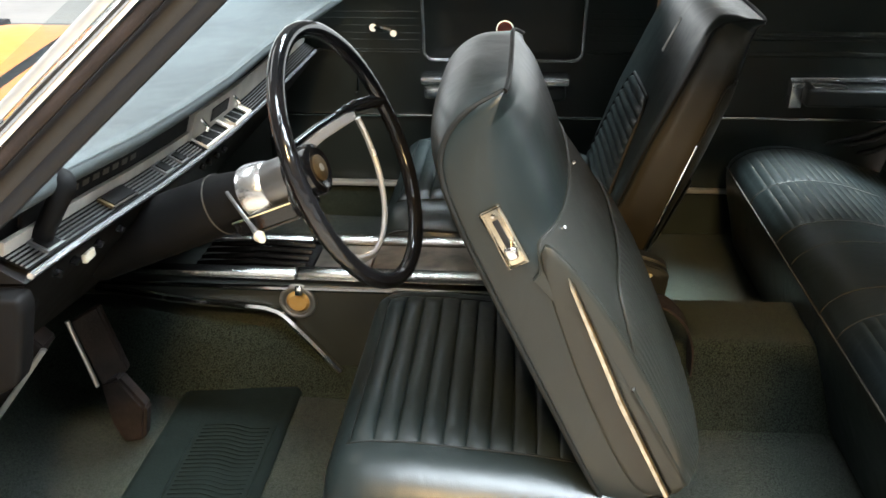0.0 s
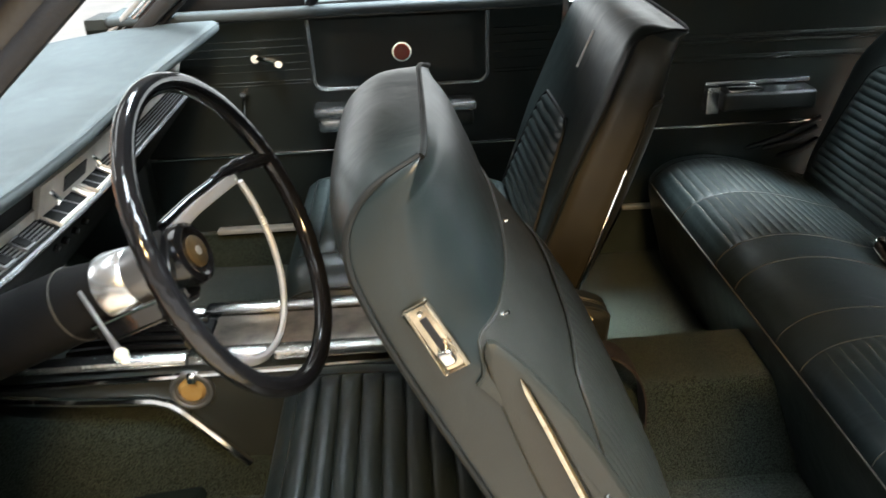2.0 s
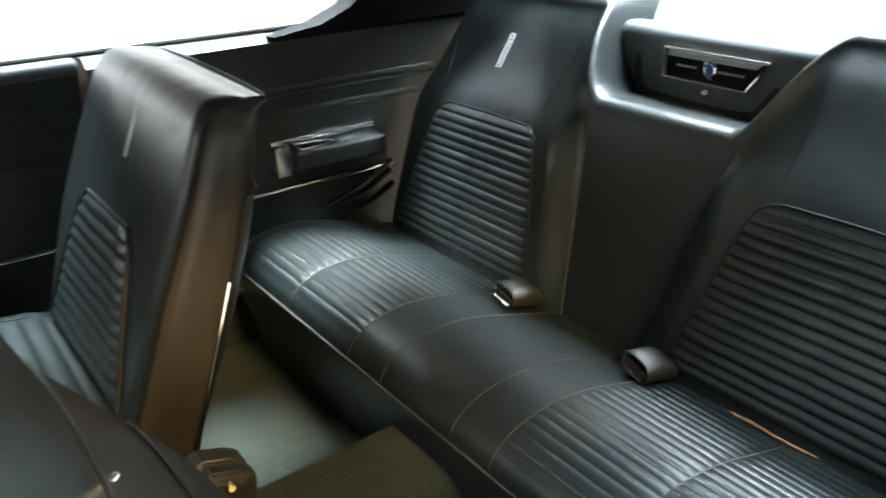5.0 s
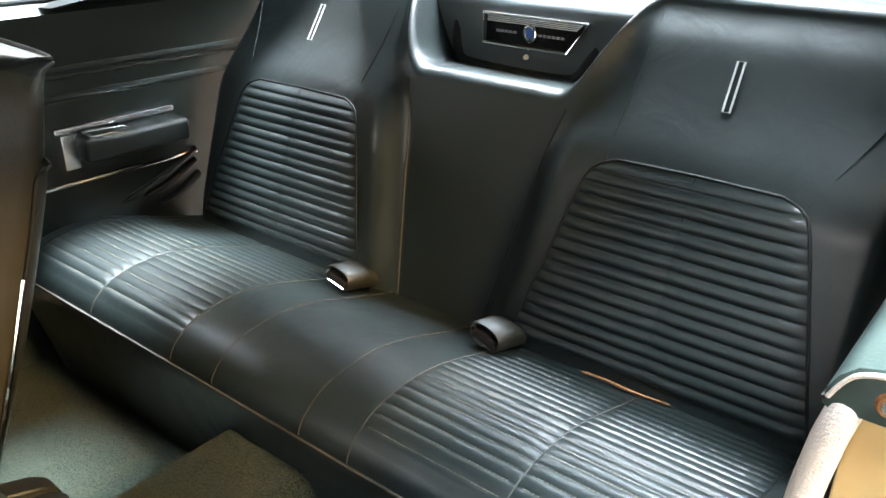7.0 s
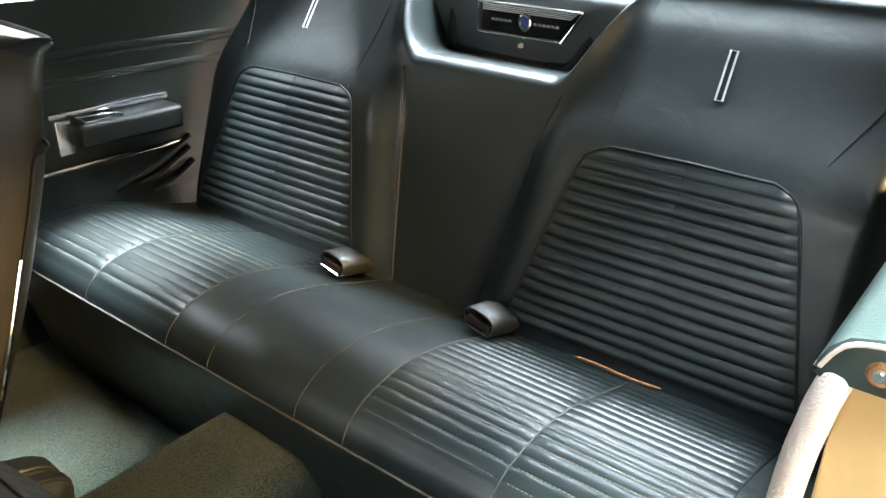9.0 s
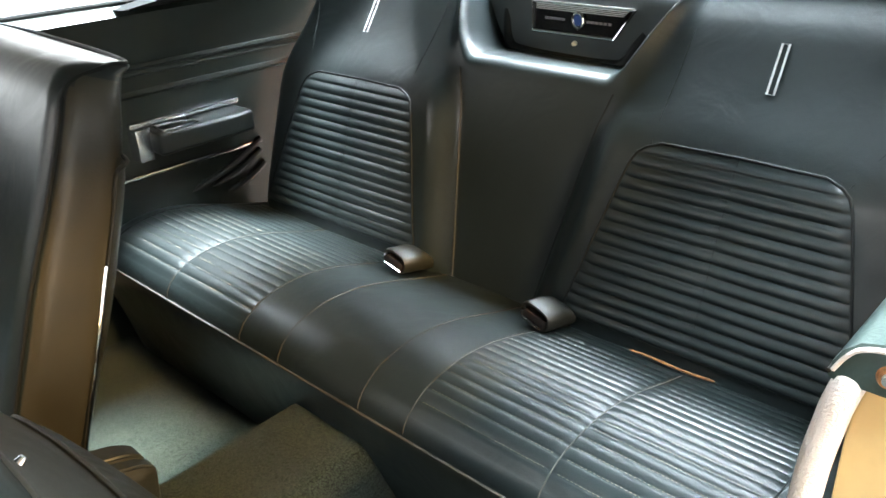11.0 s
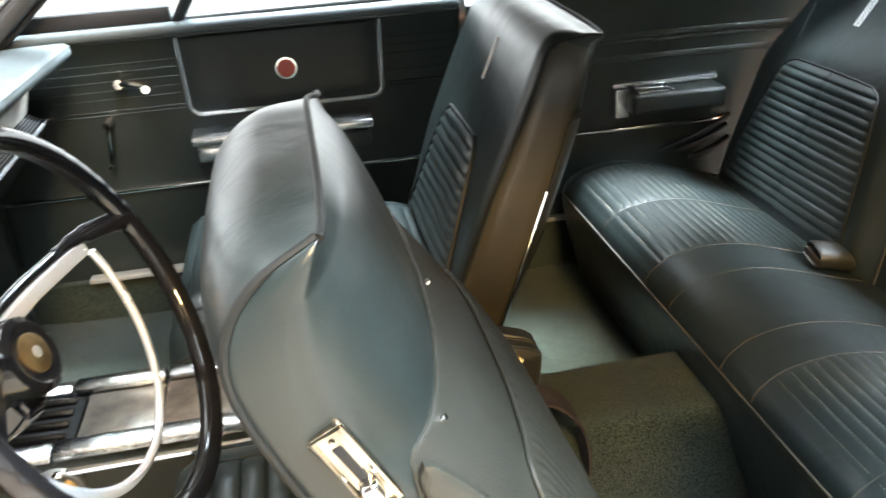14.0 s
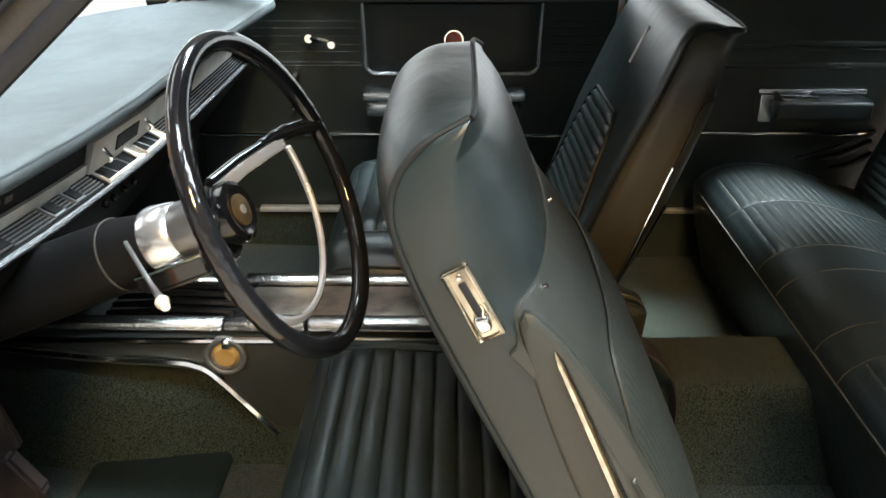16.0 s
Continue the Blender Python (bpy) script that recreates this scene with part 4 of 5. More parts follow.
def package_shelf():
    t = thing("package_shelf", "dark vinyl parcel shelf with a recessed panel", "shelf")
    part("shelf_board", box(1.70, 3.0, -0.70, 0.70, 1.05, 1.082, 0.01), PAD, t, "blue-grey shelf board")
    prof = [(1.668, 0.93), (1.668, 1.07), (1.671, 1.082), (1.678, 1.09), (1.69, 1.094), (1.72, 1.092), (1.76, 1.084), (1.76, 0.93)]
    part("recess", loft([[(x + 0.012 * smooth(0.1, 0.2, abs(y)), y, z) for x, z in prof] for y in (-0.2, -0.16, -0.12, -0.06, 0, 0.06, 0.12, 0.16, 0.2)]), PAD, t, "rounded moulding behind the dip")
    part("recess_rim", tube(spline([(1.70, 0.15, 1.088), (1.682, 0.148, 1.03), (1.676, 0.143, 0.992), (1.672, 0.12, 0.974), (1.67, 0.0, 0.968), (1.67, -0.08, 0.969), (1.672, -0.105, 0.978), (1.678, -0.125, 1.01), (1.70, -0.155, 1.088)]), 0.012, 10), PIPE, t, "rounded dark rim")
    g = part("panel", loft([[(x, y, z) for y, z in ((0.08, 1.066), (-0.122, 1.066), (-0.086, 1.016), (0.08, 1.016))] for x in (1.664, 1.70)]), BLACK, t, "black panel in a chrome frame")
    part("panel_frame", tube([(1.66, 0.08, 1.066), (1.66, -0.122, 1.066), (1.66, -0.086, 1.016), (1.66, 0.08, 1.016)], 0.0026, 8, closed=True), CHROME, g, "thin chrome frame")
    for k in range(4):
        part("groove", box(1.6625, 1.6645, -0.11 + 0.003 * k, 0.074, 1.0615 - 0.0028 * k, 1.0628 - 0.0028 * k), BRUSHED, g)
    ring = part("emblem", tube([(1.661, -0.014 + 0.0105 * math.cos(a), 1.04 + 0.0125 * math.sin(a)) for a in [2 * math.pi * q / 24 for q in range(24)]], 0.0028, 8, closed=True), CHROME, g, "small chrome ring emblem")
    part("emblem_centre", disc((1.662, -0.014, 1.04), (-1, 0, 0), 0.0095, 0.003, 20, 0.001), BLUE, ring, "blue enamel centre")
    for y0, n, w in ((0.055, 5, 0.0062), (-0.03, 6, 0.0058)):
        for k in range(n):
            part("bar", box(1.6628, 1.6644, y0 - 0.0085 * k - w, y0 - 0.0085 * k, 1.0365, 1.0405), DIMBAR, g)
    part("screw", disc((1.664, -0.006, 1.0), (-1, 0, 0), 0.0045, 0.006, 12, 0.001), IVORY, t)
    return t


package_shelf()

# ---- dashboard ----
def dash_lip(y):
    """Foremost edge of the padded top."""
    return (lerp([(-0.7, -0.019), (0.3, -0.019), (0.68, 0.055)], y),
            lerp([(-0.7, 1.07), (-0.54, 1.057), (-0.39, 1.04), (-0.19, 1.026), (0, 1.019), (0.3, 1.02), (0.68, 1.055)], y))


def dash_rise(y):
    """The face stands higher towards the driver's end."""
    return lerp([(-0.66, 0.05), (-0.46, 0.03), (-0.35, 0.017), (-0.2, 0.004), (0, -0.009), (0.2, -0.014), (0.7, -0.014)], y)


def dashboard():
    t = thing("dashboard", "wide dashboard with padded top and brushed metal instrument face", "dashboard")
    def pad(u, v):
        y = -0.68 + 1.36 * v
        x1, z = dash_lip(y)
        if u <= 0.75:
            x2 = -0.25 - 0.2 * max(0, y + 0.25)
            x = x2 + (x1 - 0.012 - x2) * u / 0.75
            return (x, y, z - (z - 1.003) * (1 - u / 0.75) ** 2)
        a = math.pi * (u - 0.75) / 0.25
        return (x1 - 0.012 + 0.016 * math.sin(a), y, z - 0.015 * (1 - math.cos(a)))
    part("pad", grid(pad, 56, 40), PAD, t, "blue-grey padded dash top", angle=60)
    part("pad_seam", tube([(dash_lip(y)[0] + 0.001, y, dash_lip(y)[1] - 0.007) for y in [-0.68 + 0.034 * i for i in range(41)]], 0.0022, 6), PAD, t, "stitched welt along the pad")
    # face plane: a runs from the top edge (0) to the bottom edge (1)
    def F(a, y, out=0.0):
        # an upright upper facet, and a lower one that slopes out to the chrome edge
        if a < 0.46:
            k = a / 0.46
            return Vector((-0.044 - 0.018 * k + out * 0.95, y, 0.99 - 0.053 * k + dash_rise(y) - out * 0.3))
        k = (a - 0.46) / 0.56
        return Vector((-0.062 + 0.037 * k + out * 0.476, y, 0.937 - 0.02 * k + dash_rise(y) + out * 0.88))
    def body(pts):
        return loft([[(x, y, z + dash_rise(y)) for x, z in pts] for y in (-0.67, -0.56, -0.46, -0.35, -0.2, 0, 0.2, 0.45, 0.70)])
    def plate(name, a0, a1, y0, y1, out0, out1, m, parent, label=""):
        n = max(1, int(round((y1 - y0) / 0.08)))
        bm = loft([[F(a0, y, out0), F(a0, y, out1), F(a1, y, out1), F(a1, y, out0)] for y in [y0 + (y1 - y0) * i / n for i in range(n + 1)]])
        return part(name, bm, m, parent, label)
    part("core", body([(-0.052, 0.996), (-0.072, 0.934), (-0.032, 0.909), (-0.3, 0.9), (-0.3, 0.996)]), MATT, t, "dark dash core")
    cluster = plate("speedometer_band", 0.02, 0.3, -0.62, -0.14, -0.004, 0.002, DARK, t, "dark strip speedometer")
    for k in range(9):
        y = -0.57 + 0.027 * k
        plate("marking", 0.13, 0.2, y, y + 0.016, 0.0015, 0.003, LENSPALE, cluster, "pale figure too small to read")
    plate("metal_band", 0.31, 0.45, -0.66, -0.135, 0, 0.006, TRIM, t, "brushed aluminium band")
    def ribs(y0, y1):
        g = plate("ribbed_band", 0.47, 0.93, y0, y1, -0.002, 0.001, DARK, t, "black band with bright ribs")
        for k in range(6):
            a = 0.51 + 0.074 * k
            part("rib", tube([F(a, y0 + (y1 - y0) * i / 8, 0.002) for i in range(9)], 0.0012, 6), LEVERM, g)
        return g
    near, far = ribs(-0.66, -0.135), ribs(0.13, 0.69)
    plate("metal_band", 0.05, 0.45, 0.13, 0.69, 0, 0.005, TRIM, t, "brushed aluminium band")
    for y, w in ((-0.6, 0.035), (-0.42, 0.07), (-0.27, 0.03), (-0.21, 0.028)):
        sw = plate("switch_bezel", 0.55, 0.9, y - w / 2, y + w / 2, 0.001, 0.006, BROWN if w > 0.05 else LEVERM, near, "worn switch bezel")
        plate("switch", 0.6, 0.85, y - w / 2 + 0.004, y + w / 2 - 0.004, 0.004, 0.008, DARK, sw)
    plate("gold_tab", 0.6, 0.88, -0.462, -0.456, 0.005, 0.009, BADGE, near, "small brass tab")
    centre = plate("centre_plate", 0.03, 0.45, -0.13, 0.125, 0, 0.009, TRIM, t, "brushed centre plate with switches")
    plate("slot", 0.14, 0.34, -0.04, 0.05, 0.006, 0.0105, MATT, centre, "dark radio slot")
    for y in (-0.09, 0.085):
        part("toggle", tube([F(0.2, y, 0.008), F(0.28, y, 0.022), F(0.34, y, 0.02)], 0.0036, 8), CHROME, centre, "chrome toggle")
    for y0, y1 in ((-0.125, 0.012), (0.025, 0.12)):
        v = plate("vent", 0.5, 0.95, y0, y1, -0.004, 0.001, DARK, t, "black vent in a bright frame")
        fr = [F(0.5, y0, 0.006), F(0.5, y1, 0.006), F(0.95, y1, 0.006), F(0.95, y0, 0.006)]
        part("vent_frame", tube(fr, 0.0032, 6, closed=True), TRIM, v)
        part("vent_wall", tube([F(0.5, y1 - 0.012, 0.006), F(0.95, y1 - 0.012, 0.006)], 0.004, 6), TRIM, v)
        for k in range(2):
            y = y0 + (y1 - y0) * (0.3 + 0.32 * k)
            part("slat", tube([F(0.52, y, 0.0015), F(0.93, y + 0.01, 0.0015)], 0.0012, 6), LEVERM, v)
    part("chrome_edge", tube([F(1.02, -0.67 + 1.37 * i / 16, 0.002) for i in range(17)], 0.004, 8), SATIN, t, "chrome lower edge")
    part("lower_panel", body([(-0.034, 0.906), (-0.045, 0.885), (-0.12, 0.8), (-0.17, 0.74), (-0.3, 0.70), (-0.4, 0.884)]), DARK, t, "dark lower dash panel")
    part("end_cap", prism([(-0.3, 0.955), (-0.026, 0.955), (-0.024, 0.94), (-0.046, 0.86), (-0.055, 0.842), (-0.085, 0.825), (-0.3, 0.8)], -0.7, -0.668, 0.006, 3), DARK, t, "black rounded dash end")
    post = spline([(-0.03, -0.575, 1.05), (-0.012, -0.585, 1.042), (-0.024, -0.592, 1.02), (-0.045, -0.597, 0.985), (-0.068, -0.6, 0.94), (-0.085, -0.605, 0.89)])
    part("end_post", tube(post, 0.0125, 10), DARK, t, "black rolled end of the dash")
    for y in (-0.6, -0.56, -0.5, -0.44, -0.13, -0.1, -0.06, -0.02):
        k = dash_rise(y)
        part("knob", tube([(-0.06, y, 0.9 + k), (-0.04, y, 0.892 + k), (-0.033, y, 0.889 + k)], [0.004, 0.006, 0.005], 8), BLACK, t)
    part("key_tag", box(-0.045, -0.038, -0.535, -0.51, 0.913, 0.925, 0.002), IVORY, t, "small white tag")
    return t


dashboard()


# ---- steering ----
WHEEL = Matrix.Translation((0.28, -0.385, 1.011)) @ Vector((0.911, -0.11, 0.397)).to_track_quat("Z", "Y").to_matrix().to_4x4() @ Matrix.Scale(0.918, 4)


def on_wheel(a, rad, h=0.0):
    return WHEEL @ Vector((rad * math.cos(a), rad * math.sin(a), h))


def turned(rows, n=32):
    return loft([[on_wheel(2 * math.pi * i / n, r, h) for i in range(n)] for r, h in rows])


def steering_wheel():
    t = thing("steering_wheel", "thin black steering wheel with bright spokes and a chrome horn ring", "steering wheel")
    k = 180
    part("rim", tube([on_wheel(2 * math.pi * i / k, 0.19) for i in range(k)],
                     [0.0112 + 0.00035 * math.cos(2 * math.pi * i / k * 60) * (0.5 + 0.5 * math.cos(2 * math.pi * i / k * 2 + SPOKE[0])) for i in range(k)], 14, closed=True), BLACK, t, "glossy black rim with finger grips")
    up = WHEEL.to_3x3().inverted() @ Vector((0, 0, 1))
    up = Vector((up.x, up.y, 0)).normalized()
    for a in SPOKE:
        def S(r, w, h):
            return WHEEL @ Vector((r * math.cos(a) + w * up.x, r * math.sin(a) + w * up.y, h))
        # flat bright bar with a bevelled under face, rising from the hub to the ring
        rows = [[S(r, c - w, h), S(r, c + w, h), S(r, c + w, h - th), S(r, c - w * 0.3, h - th * 1.3), S(r, c - w * 1.25, h - th * 0.5)] for r, c, w, h, th in ((-0.002, 0.032, 0.0075, -0.072, 0.01), (0.06, 0.025, 0.0075, -0.058, 0.01), (0.12, 0.014, 0.0075, -0.04, 0.009), (0.147, 0.008, 0.007, -0.033, 0.008))]
        bm = loft(rows)
        bmesh.ops.bevel(bm, geom=bm.edges[:], offset=0.0015, segments=2, affect="EDGES")
        part("spoke", bm, SPOKEM if a == SPOKE[0] else BLACK, t, "bright metal spoke" if a == SPOKE[0] else "black painted spoke")
        part("spoke_end", tube(spline([S(0.12, 0.026, -0.052), S(0.15, 0.019, -0.036), S(0.172, 0.009, -0.014), S(0.19, 0.0, -0.001)], 5), [0.006] * 3 + [0.008] * 3 + [0.01] * 6 + [0.0115, 0.012, 0.0125, 0.013], 10), BLACK, t, "black spoke end")
        part("spoke_back", tube([S(0.01, 0.039, -0.085), S(0.07, 0.032, -0.07), S(0.13, 0.021, -0.05)], [0.008, 0.0075, 0.007], 10), BLACK, t, "black spar behind the bright bar")
    lo, hi = SPOKE[1], SPOKE[1] + math.pi
    if on_wheel((lo + hi) / 2, 0.19).z > WHEEL.translation.z:
        lo, hi = SPOKE[0], SPOKE[0] + math.pi
    part("horn_ring", tube([on_wheel(lo + (hi - lo) * i / 40, 0.148, -0.034) for i in range(41)], 0.0062, 8, flat=0.7), SPOKEM, t, "bright half horn ring")
    hub = part("hub", turned(((0.041, -0.102), (0.042, -0.088), (0.039, -0.085), (0.04, -0.07), (0.038, -0.062), (0.031, -0.058), (0.024, -0.06))), BLACK, t, "stepped black hub pad")
    part("badge", turned(((0.02, -0.062), (0.02, -0.058), (0.015, -0.057)), 24), BADGE, hub, "round tarnished gold badge")
    part("badge_centre", turned(((0.006, -0.058), (0.006, -0.056)), 12), BRUSHED, hub)
    return t


across = WHEEL.to_3x3().inverted() @ Vector((0, 1, 0.12))
SPOKE = (math.atan2(across.y, across.x), math.atan2(across.y, across.x) + math.pi)
steering_wheel()


def steering_column():
    t = thing("steering_column", "silver and black steering column with turn lever", "steering column")
    part("bell", turned(((0.034, -0.187), (0.0435, -0.183), (0.0445, -0.176), (0.042, -0.16), (0.0395, -0.146), (0.0365, -0.143))), SATIN, t, "flared satin silver bell")
    part("drum", turned(((0.0365, -0.146), (0.037, -0.142), (0.037, -0.108), (0.035, -0.1))), DRUM, t, "grey metal drum behind the hub")
    part("collar", turned(((0.036, -0.103), (0.036, -0.094))), MATT, t)
    part("jacket", turned(((0.052, -0.5), (0.05, -0.33), (0.048, -0.24), (0.038, -0.186))), DARK, t, "black column jacket")
    part("ring", tube([on_wheel(2 * math.pi * i / 40, 0.0485, -0.24) for i in range(40)], 0.0012, 6, closed=True), SEAM, t, "thin brass ring")
    low = (WHEEL.to_3x3().inverted() @ Vector((0, -0.25, -1))).normalized()
    def housing(h, k):
        return [WHEEL @ Vector((low.x * r + low.y * w, low.y * r - low.x * w, h)) for r, w in ((0.034 * k, -0.034 * k), (0.034 * k, 0.034 * k), (0.066 * k, 0.024 * k), (0.066 * k, -0.024 * k))]
    bm = loft([housing(-0.225, 0.85), housing(-0.21, 1), housing(-0.11, 1), housing(-0.085, 0.82)])
    bmesh.ops.bevel(bm, geom=bm.edges[:], offset=0.005, segments=3, affect="EDGES")
    case = part("switch_housing", bm, BLACK, t, "black switch housing below the bell")
    for w in (-0.0325, 0.0325):
        part("lip", tube([WHEEL @ Vector((low.x * 0.036 + low.y * w, low.y * 0.036 - low.x * w, h)) for h in (-0.215, -0.16, -0.1)], 0.0026, 6), CHROME, case, "thin chrome lip")
    lever = part("turn_lever", tube(spline([(0.105, -0.405, 0.96), (0.15, -0.475, 0.958), (0.186, -0.53, 0.957)]), [0.0026] * 9 + [0.003, 0.0035, 0.004, 0.004], 8), LEVERM, t, "dull chrome turn lever")
    part("knob", disc((0.19, -0.536, 0.957), (0.55, -0.83, 0.0), 0.0072, 0.013, 16, 0.003), IVORY, lever, "ivory tip")
    
    return t


steering_column()


# ---- console ----
def console():
    t = thing("centre_console", "low centre console with chrome rails and smoked top", "console")
    side = [(-0.34, 0.6), (-0.32, 0.64), (0.62, 0.64), (0.62, 0.42), (0.17, 0.42), (0.165, 0.45), (0.065, 0.572), (0.03, 0.59), (-0.05, 0.597), (-0.2, 0.612)]
    part("body", prism(side, -0.088, 0.095, 0.006), PANEL_PLAIN, t, "dark green console body")
    part("top", box(0.115, 0.225, -0.052, 0.062, 0.64, 0.653, 0.003), BRONZE, t, "smoked metal top plate")
    part("top", box(0.229, 0.6, -0.052, 0.062, 0.64, 0.655, 0.003), BRONZE, t, "smoked metal lid")
    gate = part("shift_gate", box(-0.12, 0.112, -0.05, 0.06, 0.64, 0.652, 0.004), DARK, t, "dark shift gate with bright ribs")
    for k in range(4):
        y = -0.037 + 0.028 * k
        part("rib", tube([(-0.115, y, 0.653), (0.0, y, 0.66), (0.1, y, 0.654)], 0.006, 8, flat=0.7), GATE, gate)
    for y in (-0.068, 0.079):
        for x0, x1 in ((-0.32, 0.09), (0.092, 0.226), (0.23, 0.6)):
            part("rail", box(x0, x1, y - 0.015, y + 0.015, 0.646, 0.662 + (0.003 if x0 > 0.09 else 0), 0.005), ENGRAVED, t, "bright engraved chrome rail")
    part("lower_moulding", tube(spline([(-0.32, -0.09, 0.632), (0.0, -0.091, 0.634), (0.3, -0.091, 0.636), (0.6, -0.091, 0.636)]), 0.006, 8), CHROME, t)
    part("foot_trim", tube(spline([(-0.3, -0.092, 0.622), (-0.1, -0.092, 0.6), (0.0, -0.092, 0.594), (0.04, -0.092, 0.588), (0.075, -0.092, 0.563), (0.165, -0.092, 0.452)]), 0.0085, 8), CHROME, t, "chrome edging")
    lamp = part("courtesy_lamp", loft([[(0.094 + r * math.cos(q), -0.088 - o, 0.607 + r * math.sin(q)) for q in [2 * math.pi * k / 40 for k in range(40)]] for r, o in ((0.036, 0.0), (0.036, 0.005), (0.034, 0.009), (0.030, 0.01), (0.0265, 0.0085), (0.0255, 0.004))]), LEVERM, t, "round courtesy lamp in a dull metal bezel")
    part("lens", disc((0.094, -0.0935, 0.607), (0, -1, 0), 0.0255, 0.011, 32, 0.009), LENS, lamp, "amber lens")
    part("clip", box(0.092, 0.106, -0.105, -0.094, 0.626, 0.644, 0.003), CHROME, lamp)
    return t


console()


# ---- floor: pedals and mat ----
def floor_mat():
    t = thing("floor_mat", "dark green rubber mat with moulded ribs on the carpet", "floor mat")
    def sheet(u, v):
        x = -0.142 + 0.232 * v
        y = -0.09 - 0.5 * u
        e = min(1, 25 * min(u, 1 - u, v, 1 - v))
        return (x, y, 0.412 + 0.01 * e + 0.003 * noise.noise(Vector((x * 12, y * 12, 1))))
    part("mat", grid(sheet, 50, 30), MATRUB, t)
    for k in range(30):
        y = -0.24 - 0.0105 * k
        part("rib", tube(spline([(-0.062, y, 0.4225), (-0.01, y + 0.005, 0.423), (0.03, y - 0.004, 0.423), (0.062, y, 0.4225)]), 0.0022, 5), MATRUB, t)
    for x in (-0.07, 0.072):
        part("border", tube([(x, -0.235, 0.4225), (x, -0.4, 0.423), (x, -0.575, 0.4225)], 0.003, 5), MATRUB, t)
    return t


floor_mat()


def accelerator():
    t = thing("accelerator_pedal", "worn brown-black hinged accelerator pedal with a bright edge", "pedal")
    bm = loft([[(x, y + dy, z) for x, z, dy in ((-0.235, 0.675, 0), (-0.2, 0.69, 0.03), (-0.17, 0.56, 0.03), (-0.205, 0.545, 0))] for y in (-0.3, -0.285)])
    bmesh.ops.bevel(bm, geom=bm.edges[:], offset=0.003, segments=2, affect="EDGES")
    part("pad", bm, BROWN, t, "ribbed rubber pad")
    part("edge", tube([(-0.238, -0.303, 0.678), (-0.222, -0.303, 0.6), (-0.212, -0.303, 0.548)], 0.004, 8), BRUSHED, t, "bright edge strip")
    bm = loft([[(x, y, z) for x, z in ((-0.21, 0.55), (-0.175, 0.565), (-0.135, 0.5), (-0.15, 0.43), (-0.19, 0.42), (-0.205, 0.46))] for y in (-0.3, -0.27)])
    bmesh.ops.bevel(bm, geom=bm.edges[:], offset=0.006, segments=2, affect="EDGES")
    part("foot", bm, BROWN, t, "rubber heel of the pedal on the carpet")
    return t


accelerator()


# ---- belts and buckles ----
def rear_buckle(x, y, z, turn, tip, label):
    t = thing("seat_belt_buckle", label, "seat belt", group="rear seat belt buckles")
    m = pose(x, y, z, tip, 10, turn) @ Matrix.Scale(1.06, 4)
    def at(bm):
        bmesh.ops.transform(bm, matrix=m, verts=bm.verts[:])
        return bm
    def oval(xx, w, h, dz=0.0):
        return [(xx, w * math.copysign(abs(math.cos(a)) ** 0.7, math.cos(a)), 0.018 + dz + h * math.copysign(abs(math.sin(a)) ** 0.8, math.sin(a))) for a in [2 * math.pi * i / 28 for i in range(28)]]
    rings = [oval(-0.02, 0.023, 0.011), oval(-0.036, 0.024, 0.012), oval(-0.038, 0.027, 0.0155), oval(-0.034, 0.029, 0.018), oval(0.0, 0.029, 0.0185), oval(0.016, 0.028, 0.017, -0.003), oval(0.032, 0.024, 0.012, -0.008), oval(0.037, 0.016, 0.006, -0.01)]
    part("boot", at(loft(rings)), OLIVE, t, "dark olive plastic boot")
    part("latch_plate", at(box(-0.0395, -0.02, -0.0215, 0.0215, 0.009, 0.022, 0.003)), BROWN, t, "brown-black buckle mouth")
    part("bezel", at(tube([(-0.0405, -0.021, 0.0085), (-0.0405, 0.019, 0.0085)], 0.0013, 6)), CHROME, t, "bright lip")
    part("rivet", at(disc((-0.0405, 0.02, 0.0215), (-1, 0, 0.2), 0.0036, 0.004, 12, 0.001)), CHROME, t)
    return t


rear_buckle(1.382, 0.142, 0.634, -4, 8, "olive seat belt buckle lying in the bench gap")
rear_buckle(1.385, -0.163, 0.633, -6, 10, "dark seat belt buckle standing in the bench gap")


def front_belt():
    t = thing("front_seat_belt", "dark belt boot and webbing beside the tunnel", "seat belt")
    # a wedge with a crease down its back, standing on the tunnel
    bm = loft([[(x - k * 0.006, y, z - k * 0.008) for x, z in ((0.72, 0.54), (0.715, 0.652), (0.735, 0.672), (0.778, 0.658), (0.795, 0.645), (0.785, 0.54))] for y, k in ((-0.018, 1), (-0.01, 0), (0.012, 0), (0.016, 1.2), (0.02, 0), (0.052, 0), (0.06, 1))])
    bmesh.ops.bevel(bm, geom=bm.edges[:], offset=0.003, segments=2, affect="EDGES")
    part("boot", bm, OLIVE, t, "dark olive plastic boot")
    part("bolt", disc((0.754, -0.024, 0.652), (0, -1, 0.2), 0.0065, 0.01, 12, 0.002), BADGE_BRIGHT, t, "brassy bolt")
    pts = spline([(0.742, 0, 0.648), (0.775, 0, 0.642), (0.81, 0, 0.607), (0.827, 0, 0.559), (0.83, 0, 0.505)])
    part("webbing", loft([[Vector((p.x - k, -0.085 - 0.05 * v, p.z - k)) for v, k in ((0, 0), (1, 0), (1, 0.003), (0, 0.003))] for p in pts]), BROWN, t, "dark brown webbing loop")
    return t


front_belt()


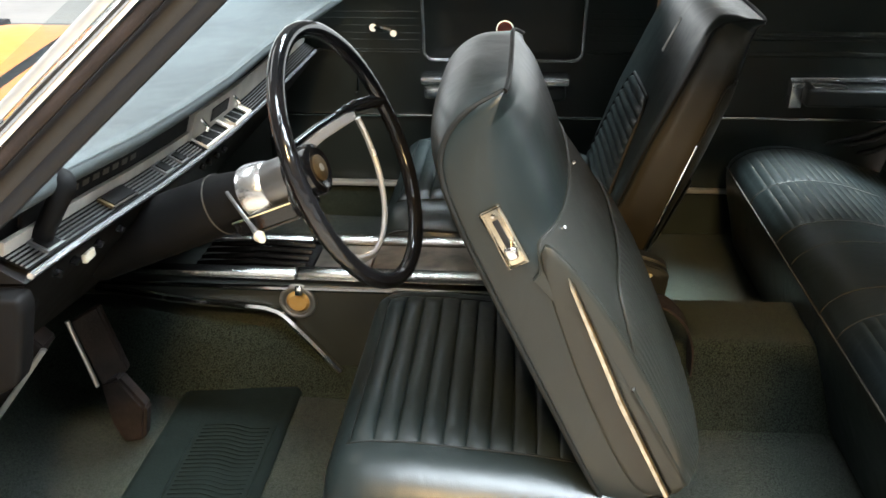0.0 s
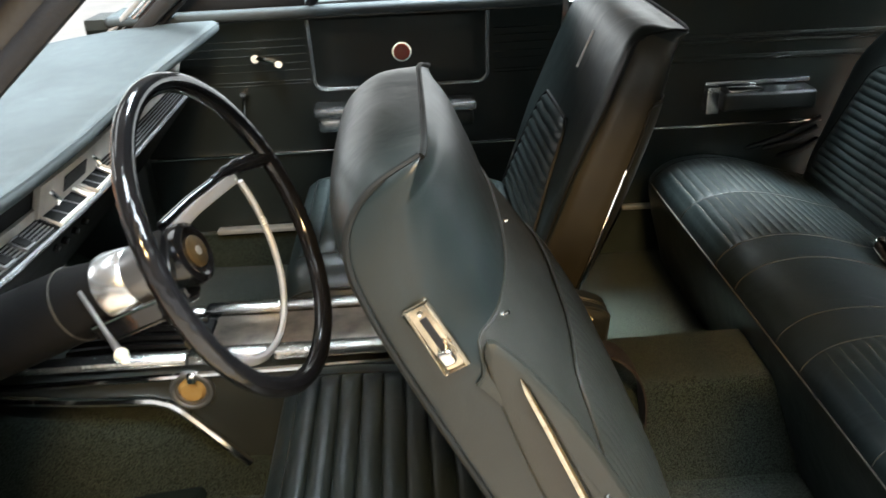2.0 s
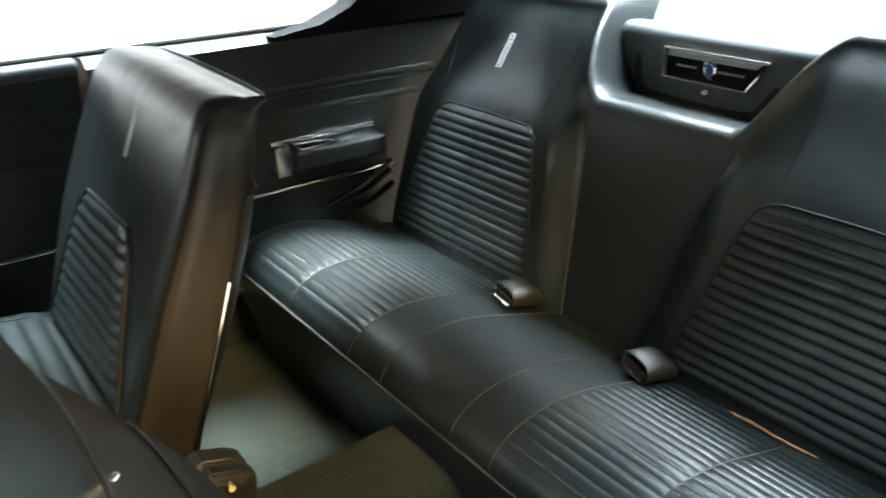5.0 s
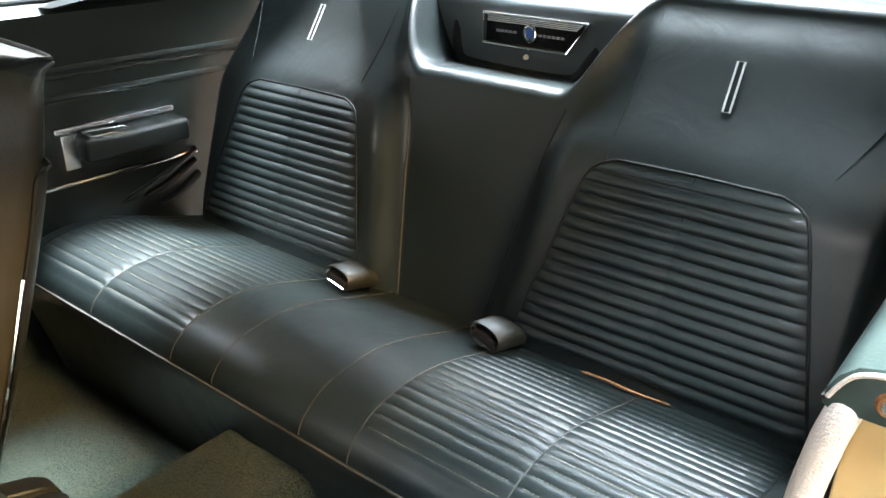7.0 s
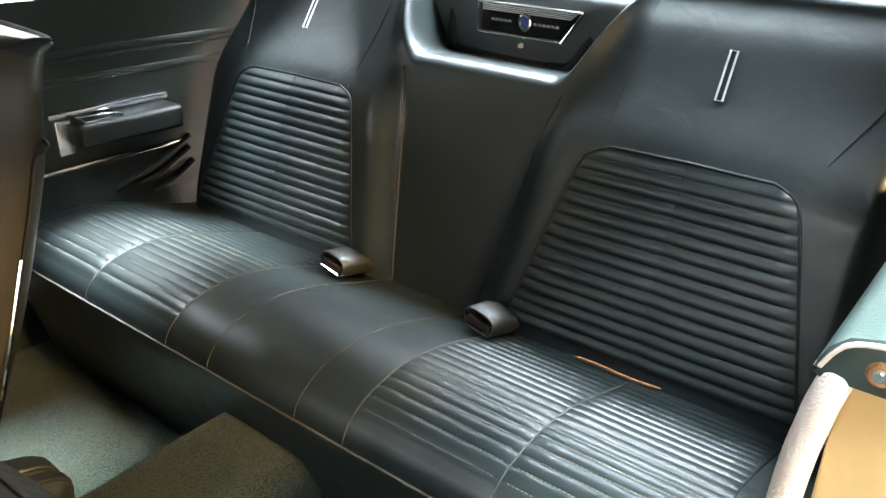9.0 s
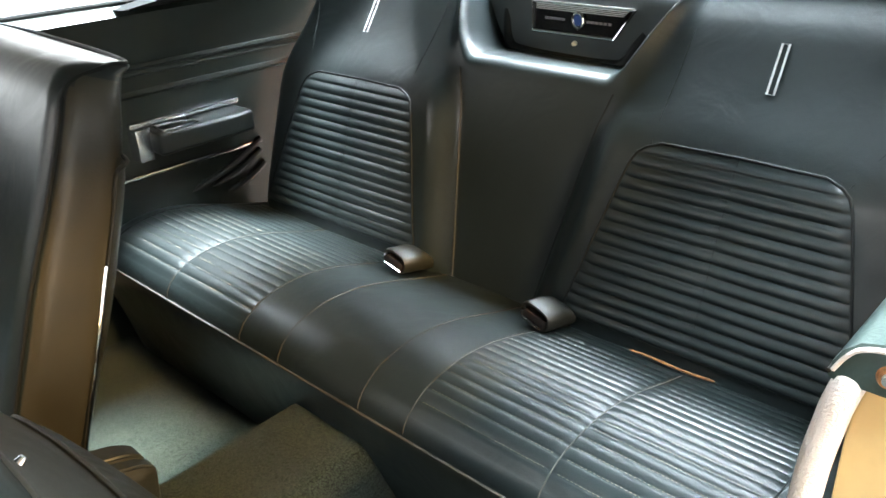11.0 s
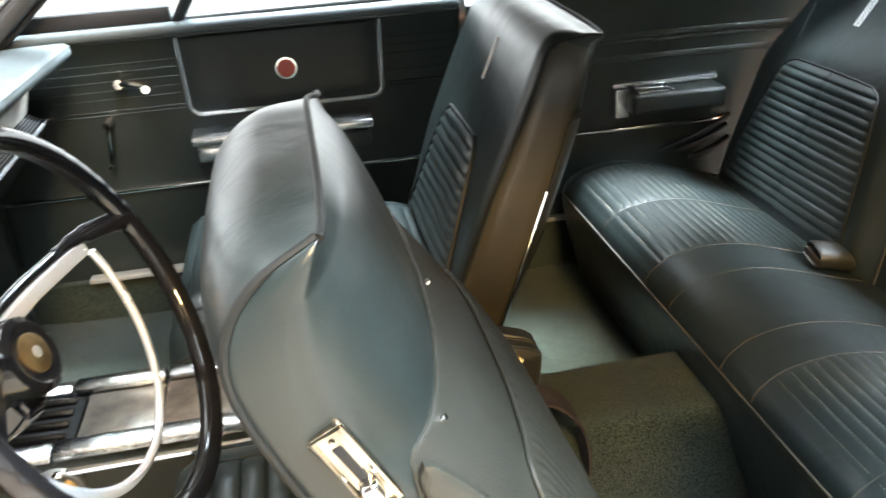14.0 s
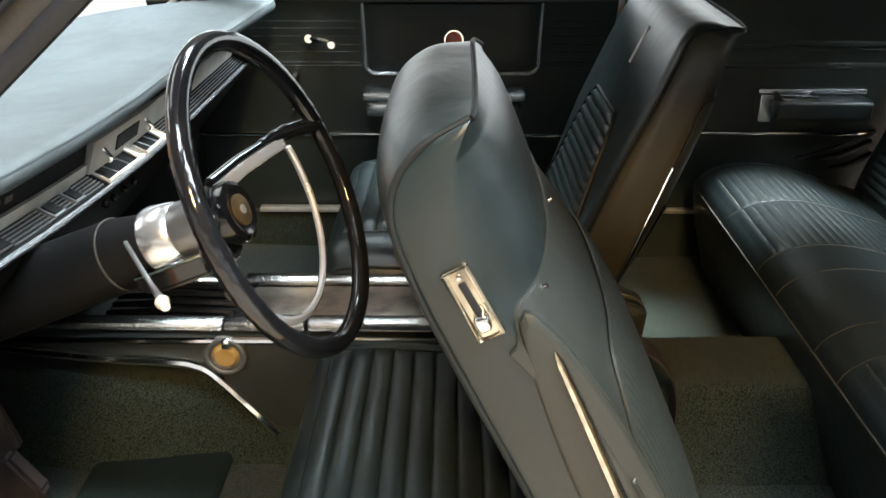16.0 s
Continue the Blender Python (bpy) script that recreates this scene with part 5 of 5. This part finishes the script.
# ---- driver side door opening ----
def lock_pillar():
    t = thing("lock_pillar", "gold painted door jamb with pale felt windlace", "door jamb", kind="structure")
    part("jamb", box(0.953, 1.02, -0.90, -0.704, 0.3, 0.998, 0.004), JAMB, t, "faded gold painted jamb")
    path = spline([(0.948, -0.684, 0.36), (0.948, -0.685, 0.7), (0.948, -0.69, 0.9), (0.948, -0.696, 0.965), (0.949, -0.7, 0.988), (0.953, -0.703, 1.0)])
    part("windlace", tube(path, [0.0105] * (len(path) - 3) + [0.0105, 0.0098, 0.007], 12), FELT, t, "pale felt windlace")
    prof = [(-0.689, 0.997), (-0.69, 1.008), (-0.695, 1.018), (-0.704, 1.0265), (-0.72, 1.031), (-0.76, 1.036), (-0.86, 1.038), (-0.86, 0.997)]
    part("cap", loft([[(x, y - k * 0.004, 0.997 + (z - 0.997) * (1 - 0.1 * k)) for y, z in prof] for x, k in ((0.9445, 1), (0.9475, 0), (1.05, 0), (1.2, 0), (1.5, 0))]), CAPVINYL, t, "dark green vinyl belt cap", angle=50)
    part("welt", tube(spline([(0.9445, -0.692, 1.004), (0.9435, -0.698, 1.016), (0.943, -0.706, 1.0245), (0.943, -0.722, 1.029), (0.943, -0.76, 1.033), (0.943, -0.85, 1.035)]), 0.0017, 6), FELT, t, "worn pale edge")
    part("inner_welt", tube([(0.945, -0.6895, 1.002), (1.1, -0.6895, 1.001), (1.4, -0.6895, 1.001)], 0.0016, 6), PIPE, t)
    part("screw_cup", disc((0.9435, -0.724, 1.011), (-1, 0, 0), 0.009, 0.004, 20, 0.003), RUST, t, "rusty screw cup")
    part("screw", disc((0.941, -0.724, 1.011), (-1, 0, 0), 0.0055, 0.004, 16, 0.002), CHROME, t, "worn cross-head screw")
    return t


lock_pillar()


def parking_brake():
    t = thing("parking_brake_pedal", "dark pedal with a bright edge strip under the dash", "pedal")
    bm = loft([[(x, y, z) for x, z in ((-0.31, 0.565), (-0.18, 0.73), (-0.205, 0.755), (-0.34, 0.6))] for y in (-0.46, -0.42)])
    bmesh.ops.bevel(bm, geom=bm.edges[:], offset=0.004, segments=2, affect="EDGES")
    part("pad", bm, BROWN, t, "ribbed dark rubber pad")
    part("edge", tube([(-0.312, -0.463, 0.566), (-0.245, -0.463, 0.648), (-0.178, -0.463, 0.731)], 0.005, 8, flat=0.6), BRUSHED, t, "bright edge strip")
    part("arm", tube([(-0.3, -0.44, 0.66), (-0.36, -0.44, 0.75), (-0.38, -0.44, 0.86)], 0.012, 8), MATT, t)
    return t


parking_brake()
